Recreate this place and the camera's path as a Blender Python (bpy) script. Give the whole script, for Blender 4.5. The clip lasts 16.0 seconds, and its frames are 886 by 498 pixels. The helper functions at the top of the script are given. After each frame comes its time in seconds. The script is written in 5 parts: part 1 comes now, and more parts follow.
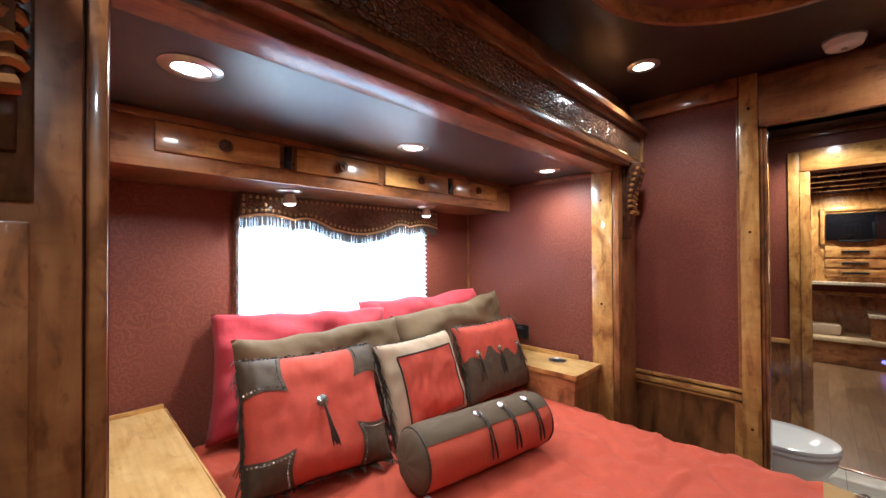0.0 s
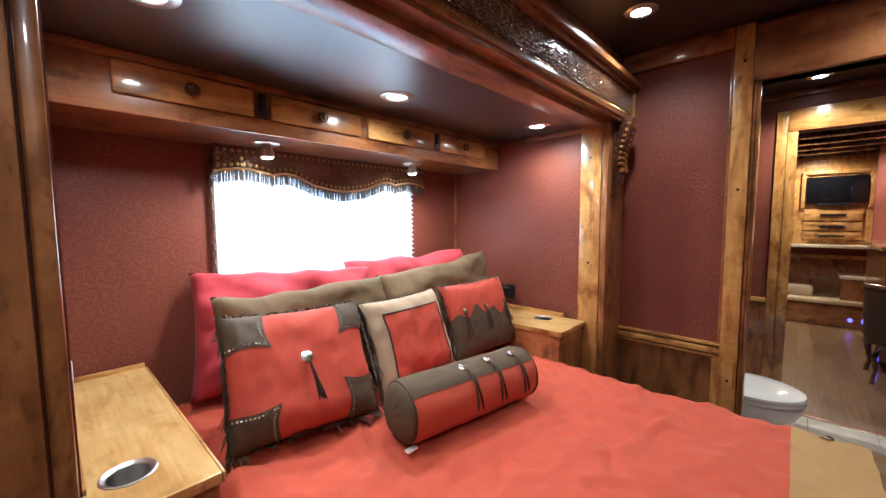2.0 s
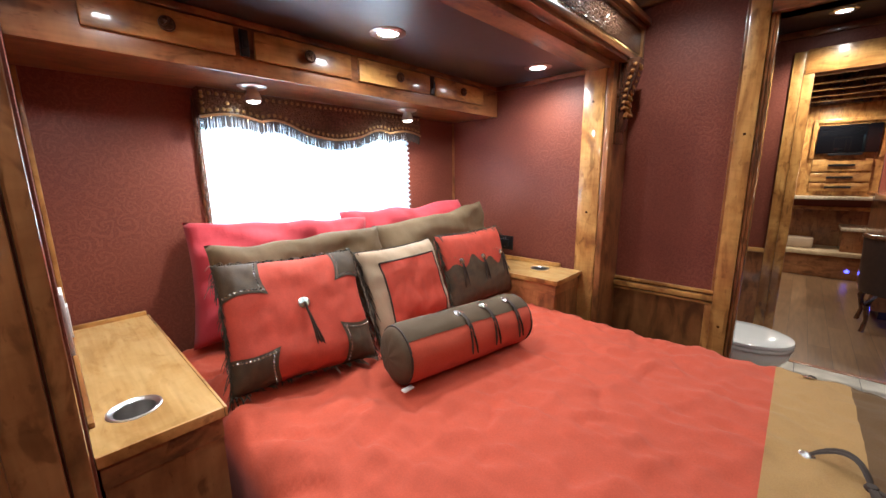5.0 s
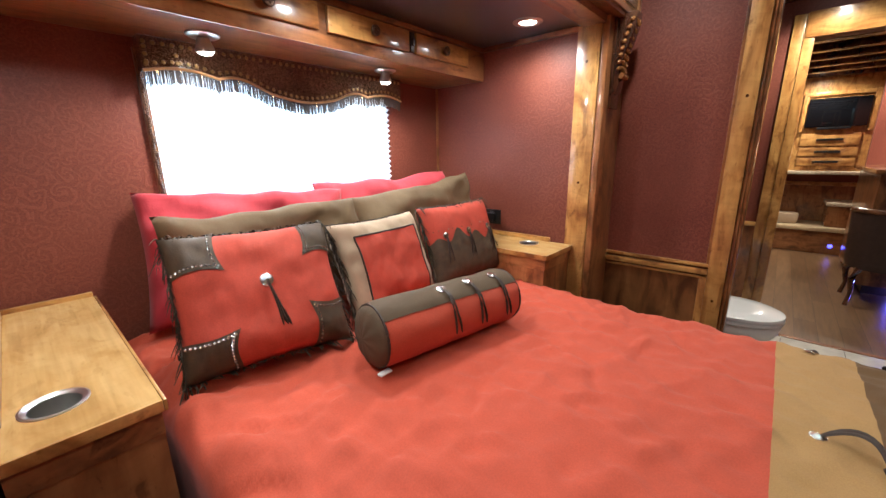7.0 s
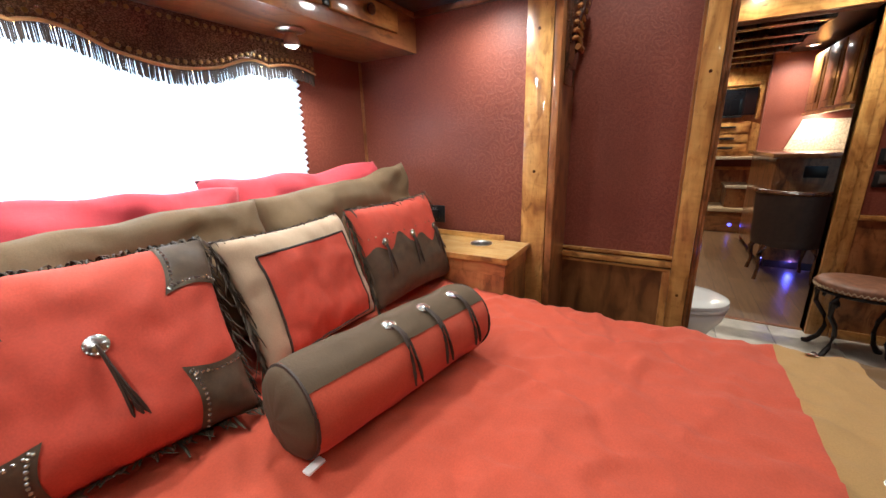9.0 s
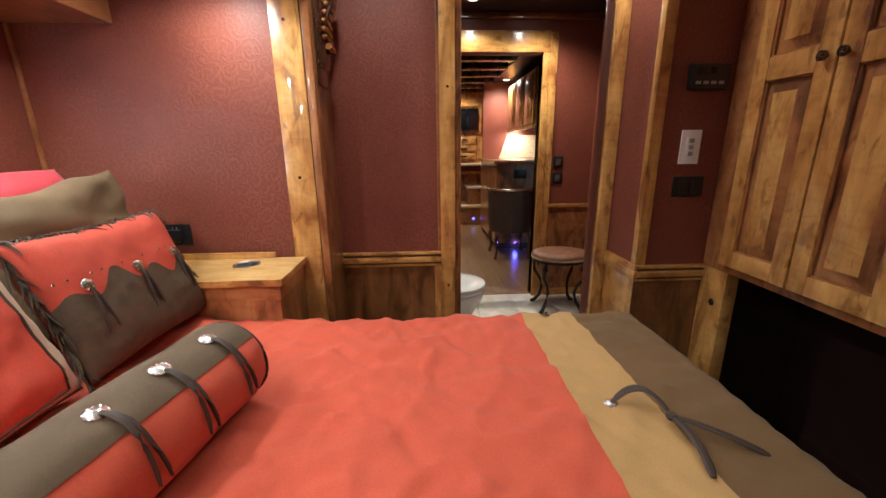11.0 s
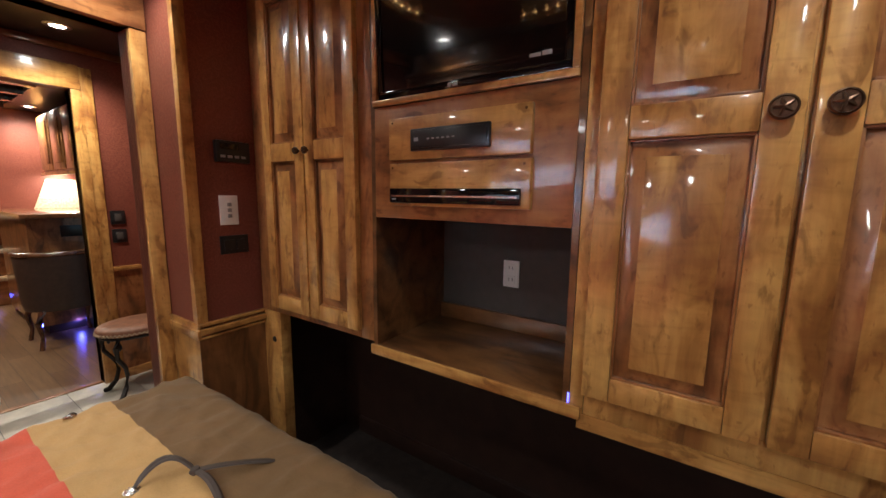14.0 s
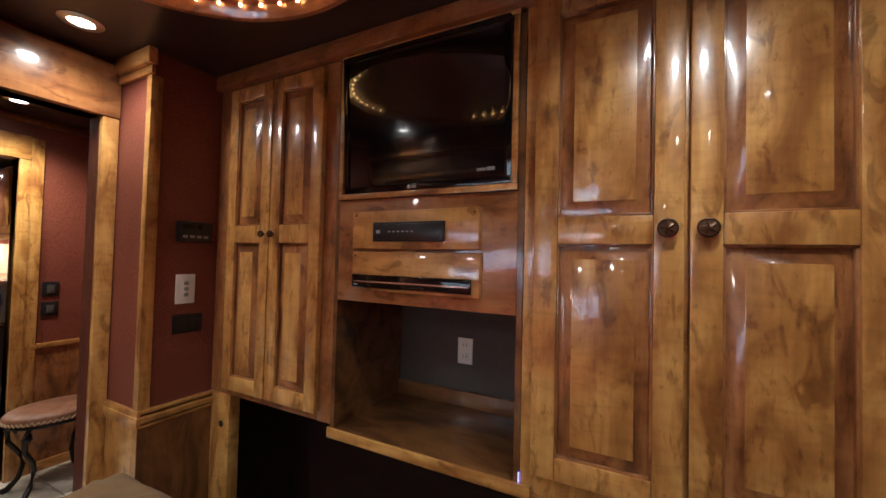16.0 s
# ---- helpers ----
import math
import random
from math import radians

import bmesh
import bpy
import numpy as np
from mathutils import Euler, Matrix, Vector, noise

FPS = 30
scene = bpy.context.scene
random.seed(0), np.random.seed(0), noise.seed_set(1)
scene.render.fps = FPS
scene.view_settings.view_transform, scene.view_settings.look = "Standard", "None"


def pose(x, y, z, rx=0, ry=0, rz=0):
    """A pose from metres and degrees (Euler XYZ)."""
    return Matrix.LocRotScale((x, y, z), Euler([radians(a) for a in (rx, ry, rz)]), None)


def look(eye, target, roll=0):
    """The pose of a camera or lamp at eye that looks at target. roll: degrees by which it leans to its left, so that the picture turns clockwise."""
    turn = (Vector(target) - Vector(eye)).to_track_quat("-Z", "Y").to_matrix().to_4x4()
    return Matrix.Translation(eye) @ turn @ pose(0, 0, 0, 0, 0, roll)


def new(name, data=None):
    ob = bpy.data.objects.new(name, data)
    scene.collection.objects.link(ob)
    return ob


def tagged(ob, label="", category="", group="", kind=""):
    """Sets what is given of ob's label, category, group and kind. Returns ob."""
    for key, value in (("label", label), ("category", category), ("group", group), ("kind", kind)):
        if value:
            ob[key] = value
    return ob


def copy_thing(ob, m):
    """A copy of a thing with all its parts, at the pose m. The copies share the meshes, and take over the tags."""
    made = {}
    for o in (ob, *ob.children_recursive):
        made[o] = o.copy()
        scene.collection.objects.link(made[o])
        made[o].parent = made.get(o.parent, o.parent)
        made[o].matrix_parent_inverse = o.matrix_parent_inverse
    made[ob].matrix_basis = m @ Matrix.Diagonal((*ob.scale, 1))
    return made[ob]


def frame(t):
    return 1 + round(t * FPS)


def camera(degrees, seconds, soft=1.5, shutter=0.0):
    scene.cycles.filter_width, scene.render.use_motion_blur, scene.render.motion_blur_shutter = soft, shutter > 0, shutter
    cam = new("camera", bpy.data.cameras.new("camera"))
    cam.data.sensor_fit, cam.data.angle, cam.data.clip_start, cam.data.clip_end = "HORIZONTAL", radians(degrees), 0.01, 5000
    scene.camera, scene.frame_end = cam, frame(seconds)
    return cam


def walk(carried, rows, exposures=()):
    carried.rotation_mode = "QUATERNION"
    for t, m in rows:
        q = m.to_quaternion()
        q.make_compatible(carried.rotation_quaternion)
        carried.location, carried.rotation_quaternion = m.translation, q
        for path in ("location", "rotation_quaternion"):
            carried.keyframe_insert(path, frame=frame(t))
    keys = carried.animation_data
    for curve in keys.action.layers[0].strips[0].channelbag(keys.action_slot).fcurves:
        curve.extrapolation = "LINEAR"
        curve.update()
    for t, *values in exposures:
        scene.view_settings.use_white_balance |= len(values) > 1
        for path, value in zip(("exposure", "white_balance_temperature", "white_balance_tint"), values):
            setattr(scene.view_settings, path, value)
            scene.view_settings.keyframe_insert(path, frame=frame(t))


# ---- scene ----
cam = camera(99.2, 16.0)
PATH = [
    (0, (0.028, 0.049, 1.341), (1.444, 1.462, 1.361), -0.3),
    (0.5, (0.033, 0.061, 1.337), (1.468, 1.454, 1.343), -0.2),
    (1, (0.044, 0.064, 1.322), (1.487, 1.449, 1.285), -0.3),
    (1.5, (0.05, 0.069, 1.31), (1.5, 1.444, 1.215), -0.3),
    (2, (0.053, 0.068, 1.307), (1.509, 1.429, 1.147), -0.3),
    (2.5, (0.057, 0.069, 1.294), (1.518, 1.418, 1.082), -0.4),
    (3, (0.063, 0.063, 1.292), (1.518, 1.409, 1.026), -0.4),
    (3.5, (0.067, 0.06, 1.287), (1.517, 1.404, 0.983), -0.5),
    (4, (0.066, 0.062, 1.286), (1.511, 1.401, 0.944), -0.5),
    (6.5, (0.128, 0.054, 1.243), (1.544, 1.394, 0.796), -0.7),
    (7, (0.16, 0.111, 1.229), (1.611, 1.398, 0.739), -0.8),
    (7.5, (0.182, 0.187, 1.219), (1.698, 1.39, 0.717), -1.1),
    (8, (0.232, 0.254, 1.211), (1.791, 1.401, 0.708), -1.0),
    (8.2, (0.262, 0.274, 1.215), (1.828, 1.408, 0.702), -1.2),
    (10.3, (0.457, 0.37, 1.184), (2.354, 0.744, 0.672), -0.6),
    (10.5, (0.46, 0.368, 1.184), (2.379, 0.614, 0.676), -0.5),
    (11, (0.458, 0.346, 1.189), (2.389, 0.25, 0.677), -0.6),
    (11.5, (0.428, 0.286, 1.194), (2.311, -0.147, 0.679), -0.5),
    (12, (0.379, 0.199, 1.198), (2.174, -0.52, 0.686), -0.6),
    (12.5, (0.333, 0.169, 1.199), (1.984, -0.859, 0.73), 0.1),
    (13, (0.299, 0.174, 1.211), (1.745, -1.14, 0.785), 0.6),
    (13.5, (0.267, 0.181, 1.231), (1.504, -1.35, 0.875), 0.7),
    (14, (0.249, 0.196, 1.257), (1.338, -1.457, 0.972), 0.7),
    (14.5, (0.235, 0.226, 1.284), (1.238, -1.495, 1.107), 0.9),
    (15, (0.221, 0.236, 1.308), (1.17, -1.523, 1.241), 1.1),
    (15.5, (0.208, 0.256, 1.322), (1.123, -1.522, 1.315), 1.2),
    (16, (0.202, 0.281, 1.33), (1.11, -1.501, 1.38), 1.4),
]
walk(cam, [(t, look(eye, target, roll)) for t, eye, target, roll in PATH], exposures=[(0, 0.42, 5350, 5), (4, 0.4, 5450, 5), (10, 0.38, 5700, 5), (13, 0.46, 5750, 5), (16, 0.48, 5750, 5)])

# ---- world and lamps ----
world = bpy.data.worlds.new("world")
scene.world = world
world.use_nodes = True
sky = world.node_tree.nodes.new("ShaderNodeTexSky")
sky.sky_type, sky.sun_disc = "NISHITA", False
sky.sun_elevation, sky.sun_rotation = radians(50), radians(20)
world.node_tree.links.new(sky.outputs[0], world.node_tree.nodes["Background"].inputs[0])
world.node_tree.nodes["Background"].inputs[1].default_value = 0.1

WARM = (1.0, 0.86, 0.68)
COOL = (1.0, 0.93, 0.83)
CEIL, SLIDE_CEIL = 2.06, 1.72


def spot(name, at, watts, colour=WARM, cone=140, size=0.03):
    data = bpy.data.lights.new(name, "SPOT")
    data.energy, data.color, data.spot_size, data.spot_blend, data.shadow_soft_size = watts, colour, radians(cone), 0.9, size
    ob = new(name, data)
    ob.matrix_world = look(at, (at[0], at[1] + 0.0001, at[2] - 1))
    return ob


def area(name, at, target, w, h, watts, colour):
    data = bpy.data.lights.new(name, "AREA")
    data.shape, data.size, data.size_y, data.energy, data.color = "RECTANGLE", w, h, watts, colour
    ob = new(name, data)
    ob.matrix_world = look(at, target)
    return ob


SLIDE_LAMPS = [(0.208, 0.95), (0.909, 1.077), (1.606, 0.938)]
ROOM_LAMPS = [(1.607, 0.523), (1.79, -0.245), (-0.15, 0.48), (0.05, -0.245)]
BATH_LAMPS = [(3.12, 0.01), (3.08, -0.445)]
# The last of LIVING_LAMPS is an unseen fill, added to brighten that room.
LIVING_LAMPS = [(5.75, -0.77), (6.67, -0.81), (6.3, -0.1), (4.6, 0.35)]
PUCKS = [(0.607, 1.42), (1.287, 1.42)]
for x, y in SLIDE_LAMPS:
    spot("downlight_lamp", (x, y, SLIDE_CEIL - 0.02), 16.0, COOL, 172)
for x, y in ROOM_LAMPS:
    spot("downlight_lamp", (x, y, CEIL - 0.02), 14.5, COOL, 150)
for x, y in BATH_LAMPS:
    spot("downlight_lamp", (x, y, CEIL - 0.02), 32.0, WARM, 150)
for x, y in LIVING_LAMPS:
    spot("downlight_lamp", (x, y, CEIL - 0.02), 62.0, WARM, 160)
for x, y in PUCKS:
    spot("puck_lamp", (x, y, 1.508), 13.0, COOL, 166, 0.015)
area("window_daylight", (0.955, 1.72, 1.22), (0.955, 0, 1.22), 0.92, 0.66, 13.0, (0.7, 0.87, 1.0))
area("counter_light", (5.85, -0.98, 1.385), (5.95, -0.98, 1.0), 0.1, 0.3, 6, WARM)
for x, y in ((6.82, -0.6), (4.85, -0.75)):
    lamp = bpy.data.lights.new("kick_lamp", "POINT")
    lamp.energy, lamp.color, lamp.shadow_soft_size = 1.2, (0.12, 0.12, 1.0), 0.02
    new("kick_lamp", lamp).location = (x, y, 0.08)

# ---- materials ----


def material(name):
    m = bpy.data.materials.new(name)
    m.use_nodes = True
    return m, m.node_tree.nodes, m.node_tree.links, m.node_tree.nodes["Principled BSDF"]


def noise_node(n, l, scale, detail=4, stretch=(1, 1, 1), distortion=0.0, random_offset=False):
    tc = n.new("ShaderNodeTexCoord")
    mp = n.new("ShaderNodeMapping")
    mp.inputs["Scale"].default_value = stretch
    l.new(tc.outputs["Object"], mp.inputs[0])
    if random_offset:
        info = n.new("ShaderNodeObjectInfo")
        mul = n.new("ShaderNodeVectorMath")
        mul.operation = "SCALE"
        mul.inputs[0].default_value = (7.3, 3.1, 9.7)
        l.new(info.outputs["Random"], mul.inputs["Scale"])
        l.new(mul.outputs[0], mp.inputs["Location"])
    t = n.new("ShaderNodeTexNoise")
    t.inputs["Scale"].default_value, t.inputs["Detail"].default_value, t.inputs["Distortion"].default_value = scale, detail, distortion
    l.new(mp.outputs[0], t.inputs["Vector"])
    return t.outputs[0]


def ramp(n, l, source, stops):
    r = n.new("ShaderNodeValToRGB")
    els = r.color_ramp.elements
    while len(els) < len(stops):
        els.new(0.5)
    for e, (p, c) in zip(els, stops):
        e.position, e.color = p, (*c, 1)
    l.new(source, r.inputs[0])
    return r.outputs[0]


def mix(n, l, a, b, fac, mode="MIX"):
    m = n.new("ShaderNodeMix")
    m.data_type, m.blend_type = "RGBA", mode
    l.new(a, m.inputs[6]), l.new(b, m.inputs[7])
    if isinstance(fac, float):
        m.inputs[0].default_value = fac
    else:
        l.new(fac, m.inputs[0])
    return m.outputs[2]


def bump(n, l, height, bsdf, strength, distance):
    b = n.new("ShaderNodeBump")
    b.inputs["Strength"].default_value, b.inputs["Distance"].default_value = strength, distance
    l.new(height, b.inputs["Height"])
    l.new(b.outputs[0], bsdf.inputs["Normal"])


def plain(name, colour, rough=0.5, metal=0.0, vary=0.15, scale=30, bumpy=0.0, coat=0.0):
    m, n, l, b = material(name)
    f = noise_node(n, l, scale)
    dark = tuple(c * (1 - vary) for c in colour)
    light = tuple(min(1, c * (1 + vary)) for c in colour)
    l.new(ramp(n, l, f, [(0.3, dark), (0.7, light)]), b.inputs["Base Color"])
    b.inputs["Roughness"].default_value, b.inputs["Metallic"].default_value, b.inputs["Coat Weight"].default_value = rough, metal, coat
    b.inputs["Coat Roughness"].default_value = 0.08
    if bumpy:
        bump(n, l, f, b, bumpy, 0.002)
    return m


def wood(name, dark, mid, light, axis="z", rough=0.3, coat=0.9, figure=0.5):
    """Stained maple: long grain, blotched stain, curl across the grain and small dark flecks, under varnish."""
    m, n, l, b = material(name)
    along = {"x": (0.05, 1, 1), "y": (1, 0.05, 1), "z": (1, 1, 0.05)}[axis]
    cloud = {"x": (0.4, 1, 1), "y": (1, 0.4, 1), "z": (1, 1, 0.4)}[axis]
    across = {"x": (1, 0.3, 0.3), "y": (0.3, 1, 0.3), "z": (0.3, 0.3, 1)}[axis]
    grain = noise_node(n, l, 110, 6, along, 0.3, True)
    blotch = noise_node(n, l, 10, 8, cloud, 1.2, True)
    base = ramp(n, l, blotch, [(0.33, dark), (0.47, mid), (0.64, light)])
    fine = ramp(n, l, grain, [(0.3, (0.78, 0.72, 0.66)), (0.68, (1.1, 1.08, 1.05))])
    col = mix(n, l, base, fine, 0.5, "MULTIPLY")
    curl = ramp(n, l, noise_node(n, l, 24, 6, across, 1.6, True), [(0.36, (0.7, 0.62, 0.54)), (0.5, (1, 1, 1)), (0.66, (1.16, 1.15, 1.12))])
    col = mix(n, l, col, curl, figure * 0.75, "MULTIPLY")
    knot = ramp(n, l, noise_node(n, l, 24, 8, cloud, 0.8, True), [(0.345, (0.3, 0.2, 0.14)), (0.4, (0.8, 0.74, 0.68)), (0.44, (1, 1, 1))])
    col = mix(n, l, col, knot, figure * 1.2, "MULTIPLY")
    fleck = ramp(n, l, noise_node(n, l, 95, 3, cloud, 0.4, True), [(0.3, (0.5, 0.4, 0.32)), (0.37, (1, 1, 1))])
    col = mix(n, l, col, fleck, figure, "MULTIPLY")
    l.new(col, b.inputs["Base Color"])
    b.inputs["Roughness"].default_value, b.inputs["Coat Weight"].default_value, b.inputs["Coat Roughness"].default_value = rough, coat, 0.05
    bump(n, l, grain, b, 0.08, 0.001)
    ripple = n.new("ShaderNodeBump")
    ripple.inputs["Strength"].default_value, ripple.inputs["Distance"].default_value = 0.25, 0.0016
    l.new(noise_node(n, l, 16, 2, cloud, 0.0, True), ripple.inputs["Height"])
    l.new(ripple.outputs[0], b.inputs["Coat Normal"])
    return m


def sums(n, l, op, a, b):
    m = n.new("ShaderNodeMath")
    m.operation = op
    for k, v in enumerate((a, b)):
        if isinstance(v, (int, float)):
            m.inputs[k].default_value = v
        else:
            l.new(v, m.inputs[k])
    return m.outputs[0]


def wallpaper(name):
    """Burgundy vinyl tooled all over with curling leaf scrolls in low relief."""
    m, n, l, b = material(name)
    tc = n.new("ShaderNodeTexCoord")
    split = n.new("ShaderNodeSeparateXYZ")
    l.new(tc.outputs["Object"], split.inputs[0])
    flat = n.new("ShaderNodeCombineXYZ")
    l.new(sums(n, l, "ADD", split.outputs[0], split.outputs[1]), flat.inputs[0])
    l.new(split.outputs[2], flat.inputs[1])
    wob = n.new("ShaderNodeTexNoise")
    wob.inputs["Scale"].default_value, wob.inputs["Detail"].default_value = 16, 2
    l.new(flat.outputs[0], wob.inputs["Vector"])
    shift = n.new("ShaderNodeVectorMath")
    shift.operation = "MULTIPLY_ADD"
    shift.inputs[1].default_value = (0.06, 0.06, 0)
    l.new(wob.outputs["Color"], shift.inputs[0]), l.new(flat.outputs[0], shift.inputs[2])
    cell = n.new("ShaderNodeTexVoronoi")
    cell.voronoi_dimensions, cell.inputs["Scale"].default_value, cell.inputs["Randomness"].default_value = "2D", 21.0, 0.95
    l.new(shift.outputs[0], cell.inputs["Vector"])
    off = n.new("ShaderNodeVectorMath")
    off.operation = "SUBTRACT"
    l.new(shift.outputs[0], off.inputs[0]), l.new(cell.outputs["Position"], off.inputs[1])
    arm = n.new("ShaderNodeSeparateXYZ")
    l.new(off.outputs[0], arm.inputs[0])
    turn = sums(n, l, "MULTIPLY", sums(n, l, "ARCTAN2", arm.outputs[1], arm.outputs[0]), 2.0)
    curl = sums(n, l, "SINE", sums(n, l, "ADD", sums(n, l, "MULTIPLY", cell.outputs["Distance"], 17.0), turn), 0.0)
    mask = ramp(n, l, curl, [(0.1, (0, 0, 0)), (0.55, (1, 1, 1))])
    veil = ramp(n, l, noise_node(n, l, 3, 3), [(0.35, (0.2, 0.2, 0.2)), (0.65, (1, 1, 1))])
    mask = mix(n, l, mask, veil, 1.0, "MULTIPLY")
    warp = noise_node(n, l, 4, 5)
    a = ramp(n, l, warp, [(0.3, (0.165, 0.041, 0.025)), (0.7, (0.2, 0.054, 0.031))])
    c = ramp(n, l, warp, [(0.3, (0.202, 0.056, 0.033)), (0.7, (0.24, 0.072, 0.042))])
    col = mix(n, l, a, c, mask)
    grain = noise_node(n, l, 230, 3)
    l.new(mix(n, l, col, ramp(n, l, grain, [(0.3, (0.66, 0.64, 0.64)), (0.7, (1.16, 1.16, 1.16))]), 0.8, "MULTIPLY"), b.inputs["Base Color"])
    b.inputs["Roughness"].default_value = 0.5
    b.inputs["Specular IOR Level"].default_value = 0.35
    bump(n, l, sums(n, l, "ADD", sums(n, l, "MULTIPLY", grain, 0.5), mask), b, 0.28, 0.0012)
    return m


def croc(name, colour, light, scale=70):
    """Embossed reptile leather: cells with deep seams under a glossy finish."""
    m, n, l, b = material(name)
    tc = n.new("ShaderNodeTexCoord")
    mp = n.new("ShaderNodeMapping")
    mp.inputs["Scale"].default_value = (1, 1, 1.7)
    l.new(tc.outputs["Object"], mp.inputs[0])
    v = n.new("ShaderNodeTexVoronoi")
    v.feature = "DISTANCE_TO_EDGE"
    v.inputs["Scale"].default_value, v.inputs["Randomness"].default_value = scale, 0.75
    l.new(mp.outputs[0], v.inputs["Vector"])
    h = ramp(n, l, v.outputs["Distance"], [(0.0, (0, 0, 0)), (0.22, (1, 1, 1))])
    big = noise_node(n, l, 8, 3)
    tone = ramp(n, l, big, [(0.35, colour), (0.65, light)])
    seam = ramp(n, l, v.outputs["Distance"], [(0.02, (0.3, 0.25, 0.22)), (0.15, (1, 1, 1))])
    l.new(mix(n, l, tone, seam, 0.9, "MULTIPLY"), b.inputs["Base Color"])
    b.inputs["Roughness"].default_value, b.inputs["Coat Weight"].default_value = 0.26, 1.0
    bump(n, l, h, b, 1.0, 0.005)
    l.new(b.inputs["Normal"].links[0].from_socket, b.inputs["Coat Normal"])
    b.inputs["Coat Roughness"].default_value = 0.12
    return m


def fabric(name, colour, vary=0.12, weave=420, rough=0.85, sheen=0.3, cloud=7):
    m, n, l, b = material(name)
    f, g = noise_node(n, l, cloud, 5), noise_node(n, l, weave, 2)
    dark = tuple(c * (1 - vary) for c in colour)
    light = tuple(min(1, c * (1 + vary)) for c in colour)
    col = mix(n, l, ramp(n, l, f, [(0.32, dark), (0.68, light)]), ramp(n, l, g, [(0.3, (0.85, 0.85, 0.85)), (0.7, (1.08, 1.08, 1.08))]), 0.7, "MULTIPLY")
    l.new(col, b.inputs["Base Color"])
    b.inputs["Roughness"].default_value, b.inputs["Sheen Weight"].default_value = rough, sheen
    bump(n, l, g, b, 0.25, 0.001)
    crease = n.new("ShaderNodeBump")
    crease.inputs["Strength"].default_value, crease.inputs["Distance"].default_value = 0.4, 0.006
    l.new(noise_node(n, l, 15, 5, (1, 1, 0.6), 0.8), crease.inputs["Height"])
    l.new(crease.outputs[0], b.inputs["Normal"].links[0].from_node.inputs["Normal"])
    return m


def glow(name, colour, strength):
    m, n, l, b = material(name)
    b.inputs["Emission Color"].default_value, b.inputs["Emission Strength"].default_value = (*colour, 1), strength
    return m


def planks(name):
    m, n, l, b = material(name)
    tc = n.new("ShaderNodeTexCoord")
    br = n.new("ShaderNodeTexBrick")
    br.inputs["Scale"].default_value, br.inputs["Brick Width"].default_value, br.inputs["Row Height"].default_value = 1.0, 1.1, 0.12
    br.inputs["Mortar Size"].default_value = 0.0015
    br.inputs[1].default_value, br.inputs[2].default_value, br.inputs[3].default_value = (0.15, 0.08, 0.036, 1), (0.21, 0.12, 0.058, 1), (0.06, 0.035, 0.02, 1)
    l.new(tc.outputs["Object"], br.inputs[0])
    g = noise_node(n, l, 40, 5, (0.1, 1, 1))
    l.new(mix(n, l, br.outputs[0], ramp(n, l, g, [(0.3, (0.65, 0.62, 0.6)), (0.7, (1.15, 1.12, 1.1))]), 0.9, "MULTIPLY"), b.inputs["Base Color"])
    b.inputs["Roughness"].default_value = 0.3
    return m


HONEY = ((0.26, 0.105, 0.028), (0.44, 0.208, 0.055), (0.6, 0.33, 0.1))
UMBER = ((0.13, 0.048, 0.016), (0.27, 0.105, 0.034), (0.37, 0.16, 0.056))
OAK_Z = wood("maple_upright", *HONEY, "z")
OAK_X = wood("maple_lengthwise", *HONEY, "x")
OAK_Y = wood("maple_crosswise", *HONEY, "y")
DARK_X = wood("stained_maple_lengthwise", *UMBER, "x")
DARK_Z = wood("stained_maple_upright", *UMBER, "z")
DARK_Y = wood("stained_maple_crosswise", *UMBER, "y")
TOPWOOD = wood("maple_counter", (0.44, 0.25, 0.08), (0.54, 0.325, 0.115), (0.6, 0.385, 0.15), "y", 0.22, 0.5, 0.15)
# Maple with the dimness of the niche interior put into its colour.
NICHE = wood("niche_shade_wood", (0.05, 0.02, 0.008), (0.12, 0.05, 0.017), (0.18, 0.08, 0.027), "x", 0.3, 0.6, 0.2)
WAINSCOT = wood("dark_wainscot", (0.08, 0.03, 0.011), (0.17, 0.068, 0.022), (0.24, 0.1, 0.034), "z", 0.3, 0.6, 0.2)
CARVED = wood("carved_walnut", (0.03, 0.012, 0.006), (0.07, 0.026, 0.012), (0.12, 0.05, 0.02), "z", 0.25, 0.7)
GILT = plain("gilded_carving", (0.36, 0.16, 0.05), 0.25, 0.5)
PAPER = wallpaper("tooled_burgundy_wallpaper")
CROC = croc("embossed_brown_leather", (0.16, 0.075, 0.04), (0.27, 0.14, 0.08), 48)
CROC_TAN = croc("embossed_tan_leather", (0.16, 0.08, 0.045), (0.27, 0.15, 0.085), 125)
CEILING = plain("dark_ceiling_vinyl", (0.032, 0.022, 0.024), 0.3, 0, 0.25, 60, 0.1)
SLIDE_TOP = plain("dark_satin_ceiling_panel", (0.03, 0.029, 0.036), 0.42, 0, 0.2, 40, 0.05, 1.0)
SLIDE_TOP.node_tree.nodes["Principled BSDF"].inputs["Coat Roughness"].default_value = 0.3
SATIN_X = wood("satin_stained_maple", *UMBER, "x", 0.4, 0.9)
SATIN_X.node_tree.nodes["Principled BSDF"].inputs["Coat Roughness"].default_value = 0.2
# Near-black brown for recesses, with their shade put into the colour.
VOID = plain("shaded_recess_brown", (0.028, 0.013, 0.009), 0.4, 0, 0.3, 12)
RED = fabric("coral_red_suede", (0.46, 0.066, 0.027), 0.06, 300, 0.85, 0.05, 16)
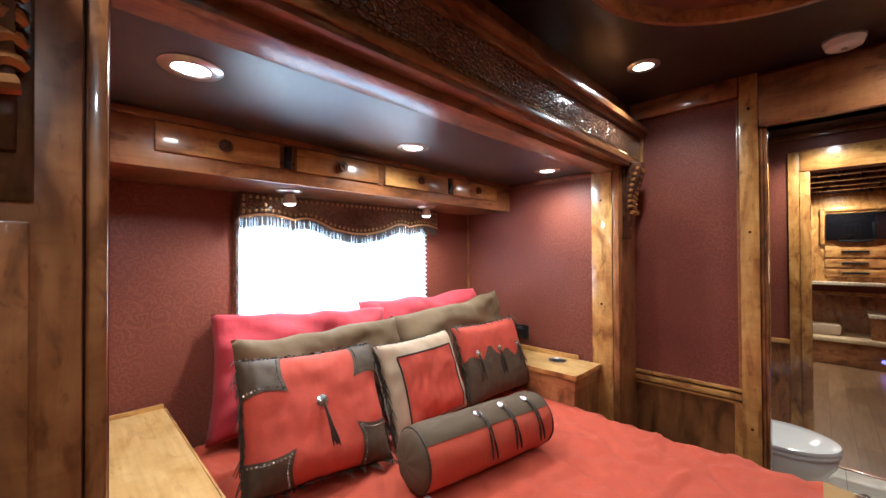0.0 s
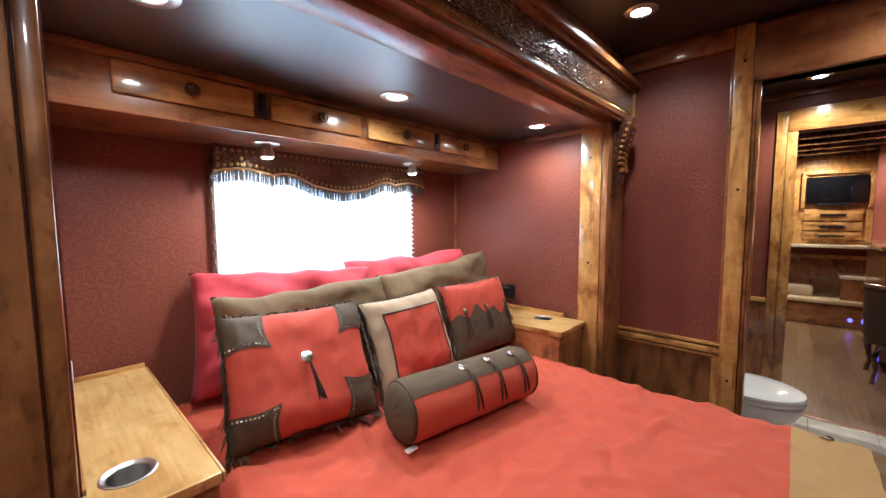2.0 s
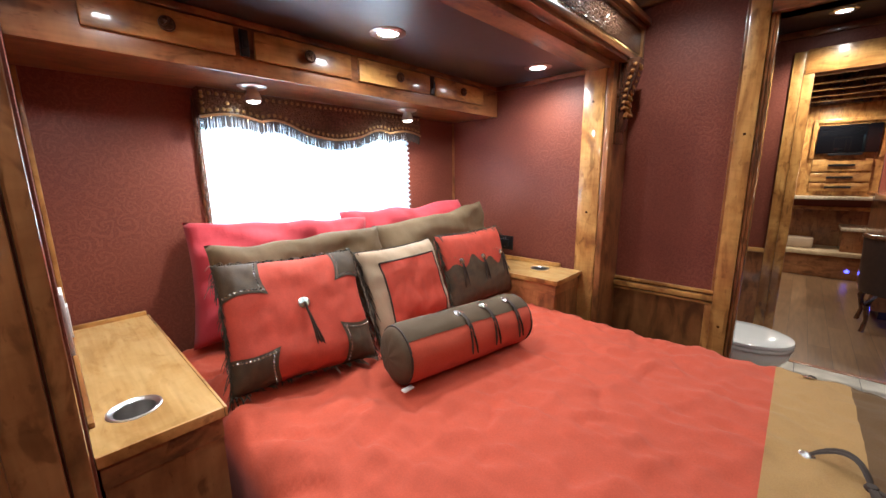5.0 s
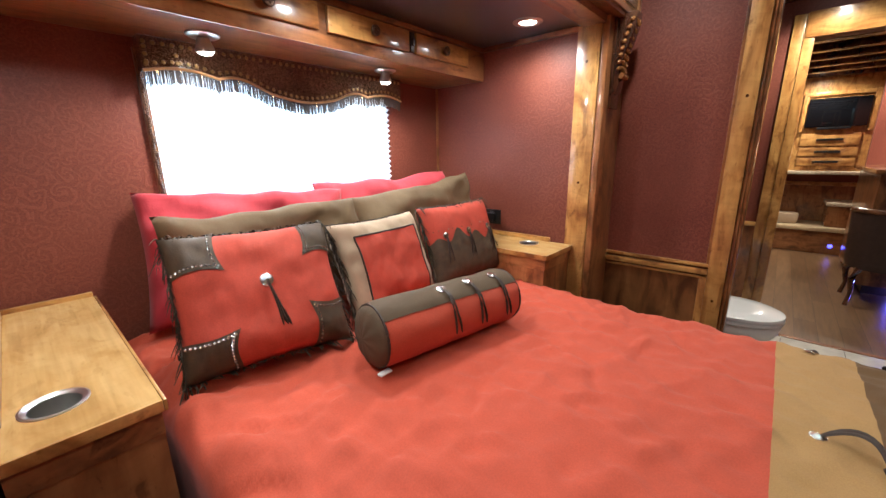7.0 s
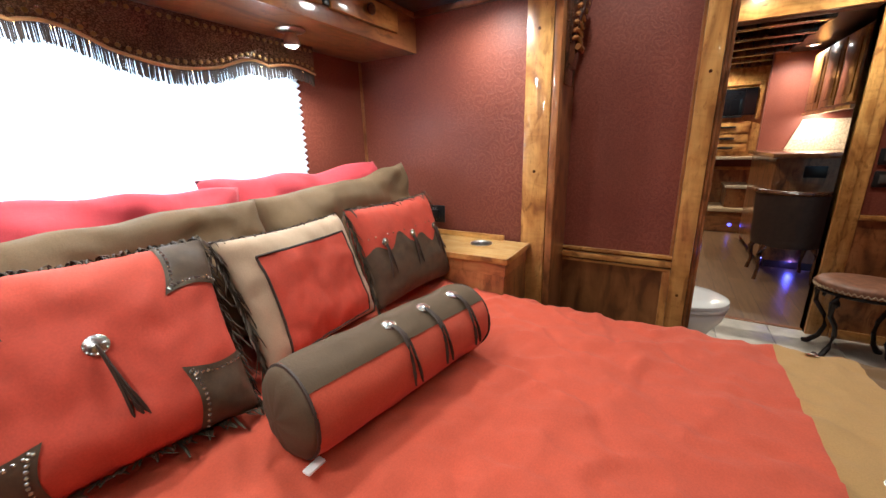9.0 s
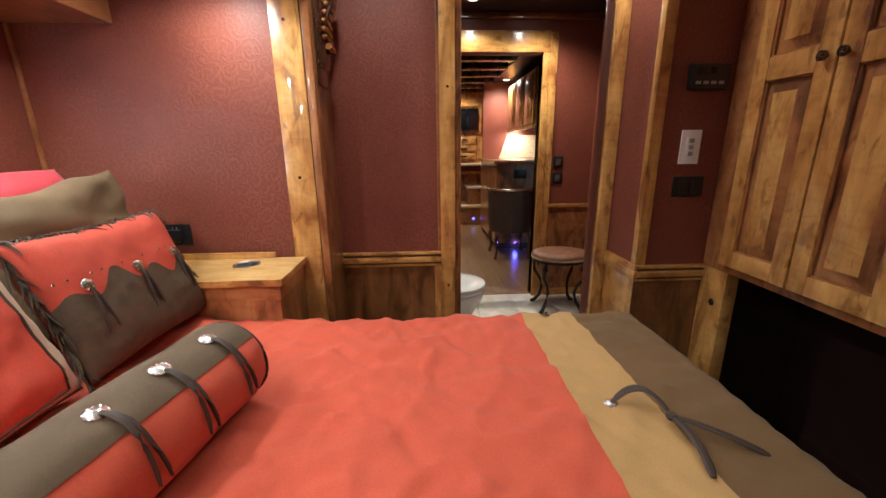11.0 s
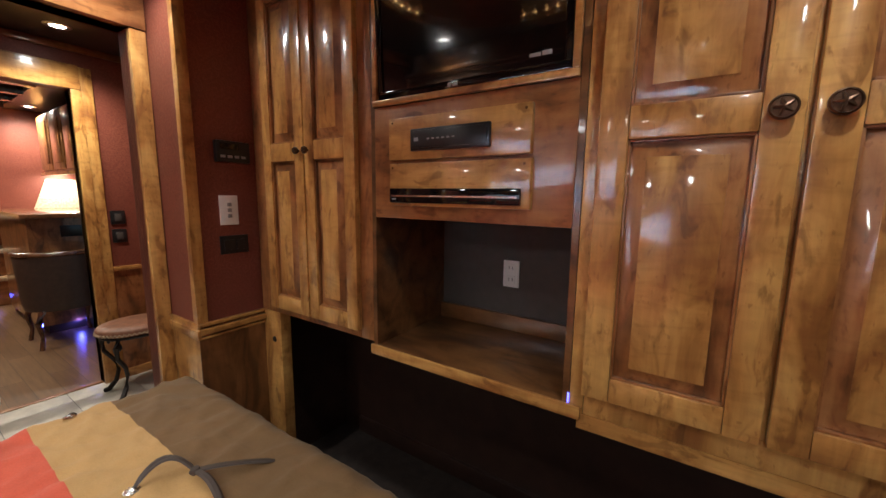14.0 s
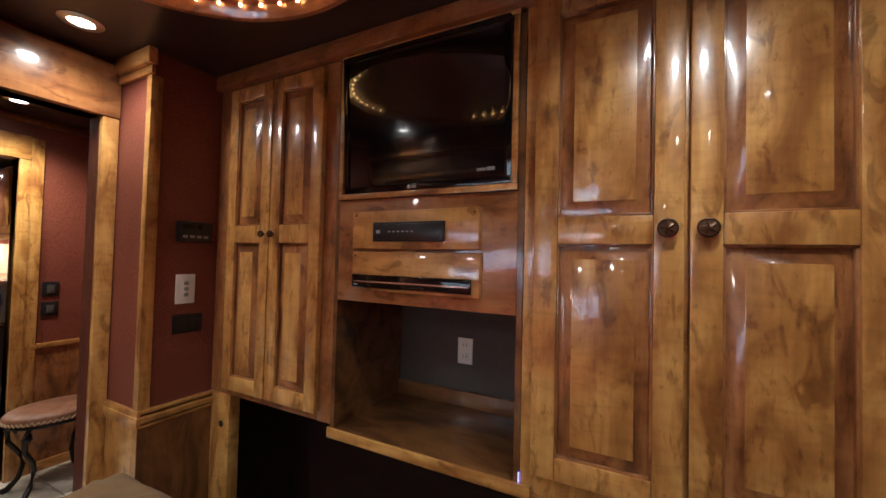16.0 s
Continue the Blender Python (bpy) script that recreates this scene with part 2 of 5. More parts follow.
ROSE = fabric("rose_red_suede", (0.44, 0.052, 0.024), 0.08, 300, 0.8, 0.0, 30)
CRIMSON = fabric("crimson_cotton", (0.38, 0.026, 0.036), 0.12, 420, 0.85, 0.05)
OLIVE = fabric("olive_brown_cotton", (0.115, 0.069, 0.028), 0.14, 420, 0.85, 0.0)
TAN = fabric("tan_suede", (0.4, 0.225, 0.075), 0.05, 420, 0.85, 0.05)
BROWN = fabric("dark_brown_suede", (0.125, 0.062, 0.016), 0.08, 420, 0.85, 0.05)
TAUPE = fabric("taupe_suede", (0.076, 0.046, 0.021), 0.14, 420, 0.85, 0.0)
COCOA = fabric("cocoa_leather", (0.036, 0.019, 0.011), 0.15, 300, 0.65, 0.0)
CREAM = fabric("cream_suede", (0.38, 0.265, 0.165), 0.12, 420, 0.85, 0.1)
PATCH = fabric("olive_brown_leather", (0.062, 0.036, 0.016), 0.2, 300, 0.7, 0.0, 40)
THONG = fabric("dark_olive_thong_leather", (0.046, 0.028, 0.013), 0.35, 300, 0.8, 0.0, 60)
BRONZE = plain("aged_bronze", (0.11, 0.06, 0.035), 0.36, 0.75, 0.35, 120, 0.2)
DARKHIDE = plain("near_black_leather", (0.03, 0.016, 0.011), 0.45, 0, 0.25)
SILVER = plain("silver_metal", (0.75, 0.73, 0.7), 0.22, 1.0, 0.1)
STEEL = plain("brushed_steel", (0.6, 0.58, 0.55), 0.28, 1.0, 0.08)
BRASS = plain("antique_brass", (0.34, 0.2, 0.08), 0.3, 1.0, 0.2)
IRON = plain("dark_bronze_iron", (0.025, 0.02, 0.018), 0.4, 0.6, 0.2)
BLACK = plain("black_plastic", (0.012, 0.012, 0.013), 0.3, 0, 0.1)
GREYFACE = plain("grey_backing", (0.058, 0.048, 0.042), 0.6, 0, 0.1)
GLOSSBLACK = plain("black_glass", (0.004, 0.004, 0.005), 0.035, 0, 0.05, 5)
SCREEN = plain("dark_screen_glass", (0.004, 0.004, 0.005), 0.12, 0, 0.05, 5, 0, 1.0)
SCREEN.node_tree.nodes["Principled BSDF"].inputs["Coat Roughness"].default_value = 0.03
WHITE = plain("white_plastic", (0.8, 0.79, 0.76), 0.4, 0, 0.03)
GREY = plain("grey_plastic", (0.3, 0.3, 0.3), 0.5, 0, 0.05)
PORCELAIN = plain("white_porcelain", (0.82, 0.82, 0.8), 0.12, 0, 0.02, 5, 0, 0.5)
TILE = plain("pale_stone_tile", (0.48, 0.43, 0.36), 0.35, 0, 0.22, 12)
GROUT = plain("grey_grout", (0.22, 0.2, 0.18), 0.8)
PLANKS = planks("wood_plank_floor")
GRANITE = plain("cream_stone_counter", (0.55, 0.44, 0.3), 0.2, 0, 0.3, 60)
LENS = glow("lamp_lens", (1.0, 0.93, 0.82), 36)
BULB = glow("string_bulb", (1.0, 0.55, 0.18), 12)
BLUE = glow("blue_led", (0.08, 0.08, 1.0), 3)


def blind_material():
    m, n, l, b = material("translucent_pleated_shade")
    out = n["Material Output"]
    tr, di, mx = n.new("ShaderNodeBsdfTranslucent"), n.new("ShaderNodeBsdfDiffuse"), n.new("ShaderNodeMixShader")
    tr.inputs[0].default_value, di.inputs[0].default_value = (0.86, 0.9, 0.95, 1), (0.82, 0.82, 0.8, 1)
    mx.inputs[0].default_value = 0.5
    l.new(di.outputs[0], mx.inputs[1]), l.new(tr.outputs[0], mx.inputs[2]), l.new(mx.outputs[0], out.inputs[0])
    return m


SHADE = blind_material()

# ---- builders ----


def add_box(bm, x0, x1, y0, y1, z0, z1, bevel=0.0):
    r = bmesh.ops.create_cube(bm, size=1)
    c = Vector(((x0 + x1) / 2, (y0 + y1) / 2, (z0 + z1) / 2))
    for v in r["verts"]:
        v.co = Vector((v.co.x * (x1 - x0), v.co.y * (y1 - y0), v.co.z * (z1 - z0))) + c
    if bevel:
        edges = {e for v in r["verts"] for e in v.link_edges}
        bmesh.ops.bevel(bm, geom=list(edges), offset=bevel, segments=2, affect="EDGES", profile=0.6)
    return bm


def box(x0, x1, y0, y1, z0, z1, bevel=0.0):
    return add_box(bmesh.new(), x0, x1, y0, y1, z0, z1, bevel)


def boxes(rows, bevel=0.0):
    bm = bmesh.new()
    for r in rows:
        add_box(bm, *r, bevel)
    return bm


def lathe(profile, steps=24, m=Matrix()):
    """A turned body round z from (radius, height) pairs."""
    bm = bmesh.new()
    rings = []
    for r, z in profile:
        rings.append([bm.verts.new(m @ Vector((r * math.cos(a), r * math.sin(a), z))) for a in (2 * math.pi * i / steps for i in range(steps))])
    for a, b in zip(rings, rings[1:]):
        for i in range(steps):
            bm.faces.new((a[i], a[(i + 1) % steps], b[(i + 1) % steps], b[i]))
    for ring, flip in ((rings[0], True), (rings[-1], False)):
        if profile[0 if flip else -1][0] > 1e-5:
            bm.faces.new(ring[::-1] if flip else ring)
    bmesh.ops.remove_doubles(bm, verts=bm.verts, dist=1e-6)
    bmesh.ops.recalc_face_normals(bm, faces=bm.faces)
    return bm


def tube(points, radius, steps=8, taper=None, flat=1.0):
    """A round or flattened rod along a line of points."""
    bm = bmesh.new()
    pts = [Vector(p) for p in points]
    rings = []
    for i, p in enumerate(pts):
        d = (pts[min(i + 1, len(pts) - 1)] - pts[max(i - 1, 0)]).normalized()
        u = d.cross(Vector((0, 0, 1)) if abs(d.z) < 0.95 else Vector((1, 0, 0))).normalized()
        v = d.cross(u)
        r = radius * (taper[i] if taper else 1)
        rings.append([bm.verts.new(p + r * (math.cos(a) * u + flat * math.sin(a) * v)) for a in (2 * math.pi * k / steps for k in range(steps))])
    for a, b in zip(rings, rings[1:]):
        for i in range(steps):
            bm.faces.new((a[i], a[(i + 1) % steps], b[(i + 1) % steps], b[i]))
    bm.faces.new(rings[0][::-1]), bm.faces.new(rings[-1])
    bmesh.ops.recalc_face_normals(bm, faces=bm.faces)
    return bm


def prism(outline, depth, m=Matrix(), bevel=0.0):
    """A flat outline in x and z, thick along y."""
    bm = bmesh.new()
    a = [bm.verts.new((x, 0, z)) for x, z in outline]
    b = [bm.verts.new((x, depth, z)) for x, z in outline]
    bm.faces.new(a), bm.faces.new(b[::-1])
    k = len(a)
    for i in range(k):
        bm.faces.new((a[i], b[i], b[(i + 1) % k], a[(i + 1) % k]))
    bmesh.ops.recalc_face_normals(bm, faces=bm.faces)
    if bevel:
        bmesh.ops.bevel(bm, geom=bm.edges[:], offset=bevel, segments=2, affect="EDGES", profile=0.6)
    bm.transform(m)
    return bm


def surface(f, nu, nv, close_u=False):
    """A sheet from a function of u and v, both from 0 to 1."""
    bm = bmesh.new()
    g = [[bm.verts.new(f(i / nu, j / nv)) for j in range(nv + 1)] for i in range(nu + 1)]
    for i in range(nu):
        for j in range(nv):
            bm.faces.new((g[i][j], g[i + 1][j], g[i + 1][j + 1], g[i][j + 1]))
    bmesh.ops.recalc_face_normals(bm, faces=bm.faces)
    return bm


def join(*bms):
    """One bmesh out of several."""
    out = bmesh.new()
    for bm in bms:
        me = bpy.data.meshes.new("piece")
        bm.to_mesh(me)
        bm.free()
        out.from_mesh(me)
        bpy.data.meshes.remove(me)
    return out


def mesh_of(name, bm, mat, smooth=35):
    me = bpy.data.meshes.new(name)
    limit = radians(smooth)
    for f in bm.faces:
        f.smooth = True
    for e in bm.edges:
        e.smooth = len(e.link_faces) == 2 and e.calc_face_angle(0) < limit
    bm.to_mesh(me)
    bm.free()
    me.materials.append(mat)
    return me


def part(name, bm, mat, parent, label="", smooth=35):
    ob = new(name, mesh_of(name, bm, mat, smooth))
    ob.parent = parent
    return tagged(ob, label)


def thing(name, label, category, at=Matrix(), group=""):
    ob = new(name)
    ob.empty_display_size = 0.05
    ob.matrix_world = at
    return tagged(ob, label, category, group)


def solid(name, bm, mat, label, category, group="", kind="", smooth=35):
    return tagged(new(name, mesh_of(name, bm, mat, smooth)), label, category, group, kind)


def setting(name, bm, mat, label=""):
    return tagged(new(name, mesh_of(name, bm, mat)), label, "", "", "structure")

# ---- setting: bedroom, bed slide-out, bathroom, living room ----
WX, DOOR_L, DOOR_R, DOOR_TOP = 2.01, 0.205, -0.385, 1.837
SL, SR, SY, WY = 0.07, 1.805, 0.70, 1.60
setting("floor", box(-0.9, 2.06, -1.15, 1.62, -0.05, 0.0), fabric("dark_brown_carpet", (0.032, 0.02, 0.015), 0.3, 260, 0.95, 0.1, 20), "dark brown carpet floor of the bedroom")
setting("floor_living", box(3.42, 7.2, -1.6, 1.6, -0.05, 0.0), PLANKS, "brown wood plank floor of the living room")
bath_floor = setting("floor_bath", box(2.06, 3.42, -0.95, 1.1, -0.05, -0.004), GROUT, "pale stone tile floor")
setting("ceiling", boxes([(-0.9, 2.06, -1.15, SY + 0.03, CEIL, CEIL + 0.05)]), CEILING, "dark brown glossy ceiling")
setting("ceiling_slide", box(SL - 0.1, SR + 0.1, SY + 0.09, WY + 0.1, SLIDE_CEIL, SLIDE_CEIL + 0.05), SLIDE_TOP, "dark satin ceiling of the bed slide-out")
setting("ceiling_bath", box(2.06, 3.42, -0.95, 1.1, CEIL + 0.04, CEIL + 0.09), CEILING, "dark ceiling")
setting("ceiling_living", box(3.42, 7.2, -1.6, 1.6, CEIL + 0.04, CEIL + 0.09), CEILING, "dark pressed ceiling with beams")
# slide-out box
WIN = (0.49, 1.42, 0.92, 1.545)
setting("wall_north", boxes([
    (SL, WIN[0], WY, WY + 0.08, 0, SLIDE_CEIL), (WIN[1], SR, WY, WY + 0.08, 0, SLIDE_CEIL),
    (WIN[0], WIN[1], WY, WY + 0.08, 0, WIN[2]), (WIN[0], WIN[1], WY, WY + 0.08, WIN[3], SLIDE_CEIL)]), PAPER, "burgundy tooled wallpaper wall behind the bed")
setting("wall_slide_east", box(SR, SR + 0.1, SY + 0.02, WY + 0.08, 0, SLIDE_CEIL), PAPER, "burgundy tooled wallpaper wall")
setting("wall_slide_west", box(SL - 0.1, SL, SY + 0.02, WY + 0.08, 0, SLIDE_CEIL), PAPER, "burgundy tooled wallpaper wall")
# bedroom walls
setting("wall_side_west", boxes([(-0.9, SL - 0.105, SY, SY + 0.08, 0, CEIL), (SL - 0.105, WX, SY + 0.01, SY + 0.08, SLIDE_CEIL + 0.055, CEIL)]), DARK_Z, "stained wood wall beside the slide-out")
setting("wall_west", box(-0.98, -0.9, -1.15, SY + 0.08, 0, CEIL), PAPER, "burgundy wallpaper wall")
setting("wall_east", boxes([
    (WX, WX + 0.08, DOOR_L, SY + 0.08, 0, CEIL), (WX, WX + 0.08, DOOR_R, DOOR_L, DOOR_TOP, CEIL),
    (WX, WX + 0.08, -0.435, DOOR_R, 0, CEIL)]), PAPER, "burgundy tooled wallpaper wall with a doorway")
setting("wall_column", box(1.765, WX + 0.08, -0.71, -0.44, 0, CEIL), PAPER, "burgundy wallpaper corner column")
setting("wall_south", box(-0.9, WX + 0.08, -1.2, -1.15, 0, CEIL), VOID, "panel behind the closet, coloured dark for shade")
# bathroom and beyond
setting("wall_bath_east", boxes([
    (3.38, 3.46, 0.085, 1.1, 0, 2.1), (3.38, 3.46, -0.95, -0.53, 0, 2.1), (3.38, 3.46, -0.53, 0.085, 1.845, 2.1)]), PAPER, "burgundy wallpaper wall with an inner doorway")
setting("wall_bath_south", box(2.09, 3.46, -1.0, -0.95, 0, 2.1), PAPER, "burgundy wallpaper wall")
setting("wall_bath_north", box(2.09, 3.46, 1.1, 1.15, 0, 2.1), PAPER, "burgundy wallpaper wall")
setting("wall_living_east", box(7.0, 7.08, -1.6, 1.6, 0, 2.1), PAPER, "burgundy wallpaper far wall")
setting("wall_living_south", box(3.46, 7.0, -1.65, -1.6, 0, 2.1), PAPER, "burgundy wallpaper wall")
setting("wall_living_north", box(3.46, 7.0, 1.6, 1.65, 0, 2.1), PAPER, "burgundy wallpaper wall")
setting("wall_living_wing", box(6.05, 6.13, -1.6, -0.53, 0, 2.1), PAPER, "burgundy wallpaper wing wall")
setting("ceiling_beams", boxes([(3.6 + 0.42 * i, 3.7 + 0.42 * i, -0.6, 1.6, 2.02, 2.1) for i in range(8)], 0.01), CARVED, "dark carved ceiling beams")
setting("ceiling_soffit", box(3.46, 7.0, -1.6, -0.62, 2.06, 2.09), CEILING, "dark soffit over the kitchen")

# bath tiles
tile_mesh = mesh_of("tile", box(-0.148, 0.148, -0.148, 0.148, -0.004, 0.002, 0.002), TILE)
for i in range(5):
    for j in range(7):
        x = 2.21 + 0.3 * i
        if x < 3.42:
            t = new("tile", tile_mesh)
            t.parent, t.location = bath_floor, (min(x, 3.262), -0.8 + 0.3 * j, 0)
threshold = setting("threshold", box(3.40, 3.44, -0.53, 0.085, 0.0, 0.008, 0.003), DARK_Y, "wooden threshold")


def moulding(y0, y1, z0, z1, x, into=-1):
    """A dado of three stacked rounds on a wall facing west."""
    h = z1 - z0
    rows = []
    for a, b, d in ((0, 0.17, 0.016), (0.29, 0.66, 0.024), (0.79, 1.0, 0.018)):
        rows.append((x - d, x, y0, y1, z0 + a * h, z0 + b * h))
    return boxes(rows, 0.003)


# east wall woodwork
trim = lambda name, bm, mat, label: setting(name, bm, mat, label)
trim("trim_door_post", box(WX - 0.022, WX, 0.217, 0.279, 0, CEIL, 0.004), OAK_Z, "maple door post with dark screw plugs")
trim("trim_door_post_inner", boxes([(WX - 0.006, WX + 0.084, DOOR_L - 0.012, DOOR_L, 0, DOOR_TOP), (WX - 0.012, WX + 0.01, DOOR_L, 0.216, 0, DOOR_TOP + 0.01)], 0.003), DARK_Z, "stained maple door lining")
trim("trim_door_jamb", box(WX - 0.022, WX + 0.084, DOOR_R - 0.052, DOOR_R, 0, DOOR_TOP, 0.004), OAK_Z, "maple door jamb")
trim("trim_door_header", box(WX - 0.028, WX + 0.084, DOOR_R - 0.052, 0.216, DOOR_TOP, CEIL - 0.02, 0.005), DARK_Y, "wide maple board over the doorway")
trim("trim_cornice_east", box(WX - 0.03, WX, 0.28, SY, 1.978, CEIL, 0.006), DARK_Y, "maple cornice")
trim("trim_wall_edge", box(WX - 0.012, WX, 0.279, 0.29, 0.77, 1.978, 0.003), DARK_Z, "")
trim("dado_east", moulding(0.279, SY, 0.708, 0.772, WX), OAK_Y, "triple maple dado moulding")
trim("wainscot_east", boxes([(WX - 0.008, WX, 0.279, SY, 0, 0.708)]), WAINSCOT, "dark maple wainscot panel")
trim("wainscot_edge", boxes([(WX - 0.014, WX - 0.008, 0.279, 0.305, 0, 0.708)], 0.002), OAK_Z, "")
plugs = [(0.247, 1.418), (0.247, 0.621), (0.247, 1.92), (0.247, 0.2)]
plug_mesh = mesh_of("screw_plug", lathe([(0.0, 0.0), (0.0055, 0.0), (0.0055, 0.0012), (0.0, 0.0016)], 10), CARVED)
for y, z in plugs:
    p = tagged(new("screw_plug", plug_mesh), "dark screw plug in a maple post", "screw plug", "screw plugs")
    p.matrix_world = pose(WX - 0.022, y, z, 0, -90, 0)
# column woodwork
trim("dado_column", join(moulding(-0.71, -0.438, 0.702, 0.764, 1.765),
     boxes([(1.745, WX - 0.022, -0.44, -0.424, 0.716, 0.742), (1.75, WX - 0.022, -0.44, -0.428, 0.702, 0.764)], 0.003)), OAK_Y, "maple dado moulding round the column")
trim("trim_column_edge", boxes([(1.757, 1.79, -0.44, -0.432, 0.764, 1.97), (1.757, 1.765, -0.47, -0.432, 0.764, 1.97)], 0.002), OAK_Z, "maple corner bead")
# One wainscot in two colours: lit north face honey, shaded west face dark.
trim("wainscot_column", boxes([(1.765, WX - 0.022, -0.44, -0.436, 0, 0.702)]), OAK_Z, "maple wainscot panel, lit face in a lighter colour")
trim("wainscot_column_dark", boxes([(1.761, 1.765, -0.71, -0.436, 0, 0.702)]), WAINSCOT, "dark maple wainscot panel")
trim("trim_column_crown", boxes([(1.735, WX - 0.028, -0.44, -0.41, 2.0, CEIL), (1.745, WX - 0.028, -0.44, -0.425, 1.968, 2.0)], 0.006), OAK_X, "maple crown moulding")
# slide-out woodwork
trim("trim_slide_post", box(SR - 0.022, SR, SY + 0.016, 0.81, 0, 1.715, 0.004), OAK_Z, "maple post with screw plugs")
trim("trim_slide_flange", box(SR - 0.018, WX - 0.001, SY - 0.012, SY + 0.0155, 0, SLIDE_CEIL + 0.03, 0.004), DARK_Z, "stained maple flange")
trim("trim_slide_post_west", box(SL - 0.025, SL - 0.003, SY - 0.012, 0.80, 0, 1.715, 0.005), DARK_Z, "maple post of the slide-out")
trim("trim_slide_flange_west", boxes([(-0.2, SL - 0.027, SY - 0.02, SY - 0.001, 0, SLIDE_CEIL + 0.03)], 0.004), DARK_Z, "stained maple flange")
trim("trim_slide_flange_panel", boxes([(-0.2, 0.0, SY - 0.03, SY - 0.02, 0.3, 1.378)], 0.004), DARK_Z, "stained maple panel")
for x, y, z in ((SR - 0.022, 0.765, 1.58), (SR - 0.022, 0.765, 1.1)):
    p = tagged(new("screw_plug", plug_mesh), "dark screw plug in a maple post", "screw plug", "screw plugs")
    p.matrix_world = pose(x, y, z, 0, -90, 0)
trim("trim_slide_ceiling_edge", boxes([(SR - 0.02, SR, 0.81, 1.29, SLIDE_CEIL - 0.022, SLIDE_CEIL)], 0.005), DARK_Y, "")
trim("trim_slide_corner", box(SR - 0.012, SR, WY - 0.012, WY, 0.86, 1.57, 0.004), DARK_Z, "maple corner bead")
trim("trim_slide_corner_west", box(SL, SL + 0.012, WY - 0.012, WY, 0.86, 1.57, 0.004), OAK_Z, "maple corner bead")
trim("trim_slide_header", boxes([(SL - 0.1, WX, 0.70, 0.79, SLIDE_CEIL - 0.012, SLIDE_CEIL + 0.055), (SL - 0.1, WX, 0.655, 0.70, SLIDE_CEIL + 0.012, SLIDE_CEIL + 0.06)], 0.004), SATIN_X, "red-brown stained header boards")
# bathroom woodwork
trim("trim_inner_posts", boxes([(3.358, 3.464, 0.085, 0.135, 0, 1.98), (3.365, 3.38, 0.135, 0.19, 0, 1.98), (3.358, 3.464, -0.58, -0.53, 0, 1.98), (3.365, 3.38, -0.635, -0.58, 0, 1.98)], 0.004), OAK_Z, "maple posts of the inner doorway")
trim("trim_inner_header", boxes([(3.352, 3.464, -0.575, 0.13, 1.847, 1.985)], 0.005), OAK_Y, "maple board over the inner doorway")
trim("dado_bath", boxes([(3.36, 3.38, 0.19, 1.1, 0.735, 0.765), (3.36, 3.38, -0.95, -0.635, 0.735, 0.765)], 0.004), OAK_Y, "maple dado cap")
trim("wainscot_bath", boxes([(3.37, 3.38, 0.19, 1.1, 0, 0.735), (3.37, 3.38, -0.95, -0.635, 0, 0.735)]), DARK_Z, "stained maple wainscot")
trim("trim_bath_cornice", boxes([(3.36, 3.38, -0.95, 1.1, 2.06, 2.1)], 0.004), DARK_Y, "")
trim("baseboard_bath", boxes([(3.36, 3.37, -0.95, -0.64, 0, 0.06), (3.36, 3.37, 0.19, 1.1, 0, 0.06)], 0.003), OAK_Y, "")
# window
window = tagged(new("window_1"), "bright window with a pulled-down pleated shade", "window", "", "structure")
part("window_frame", boxes([(WIN[0] - 0.02, WIN[0], WY - 0.012, WY + 0.08, WIN[2] - 0.02, WIN[3]), (WIN[1], WIN[1] + 0.012, WY + 0.004, WY + 0.08, WIN[2] - 0.02, WIN[3]),
     (WIN[0], WIN[1], WY + 0.004, WY + 0.08, WIN[2] - 0.02, WIN[2])], 0.003), DARK_Z, window)
rope = [(WIN[0] - 0.012 + 0.003 * math.sin(i * 1.3), WY - 0.016, WIN[2] + (WIN[3] - WIN[2]) * i / 60) for i in range(61)]
part("rope_edge", tube(rope, 0.006, 6, [1 + 0.25 * math.sin(i * 2.1) for i in range(61)]), CROC_TAN, window, "tan leather lacing")
pane_mat, pn, pl, pb = material("window_glass")
pb.inputs["Transmission Weight"].default_value, pb.inputs["Roughness"].default_value, pb.inputs["IOR"].default_value = 1.0, 0.02, 1.0
pane = part("pane", box(WIN[0], WIN[1], WY + 0.065, WY + 0.07, WIN[2], WIN[3]), pane_mat, window)
pane.visible_shadow = False
PLEATS = 26


blind = thing("window_shade", "white pleated cellular shade glowing with daylight", "window shade")
pleat_h = (WIN[3] - WIN[2]) / PLEATS
pleat_mesh = mesh_of("pleat", surface(lambda u, v: Vector((WIN[0] + 0.002 + u * (WIN[1] - WIN[0] + 0.012), WY - (0.024 if round(v * 2) == 1 else 0.003), v * pleat_h)), 1, 2), SHADE, 5)
for i in range(PLEATS):
    p = new("pleat", pleat_mesh)
    p.parent, p.location = blind, (0, 0, WIN[2] + i * pleat_h)

# ---- lamps in view ----


def downlight(x, y, z, label="round recessed ceiling light, lit", r=0.045):
    t = thing("downlight", label, "ceiling light", pose(x, y, z), "recessed ceiling lights")
    part("trim_ring", lathe([(r * 0.72, -0.001), (r * 0.78, -0.006), (r * 1.1, -0.006), (r * 1.28, -0.002), (r * 1.28, 0.0), (r * 0.72, 0.0)], 32), STEEL, t, "satin metal ring")
    part("lens", lathe([(0.0, -0.005), (r * 0.5, -0.0045), (r * 0.72, -0.002), (r * 0.72, 0.0), (0, 0)], 24), LENS, t, "glowing lens")
    return t


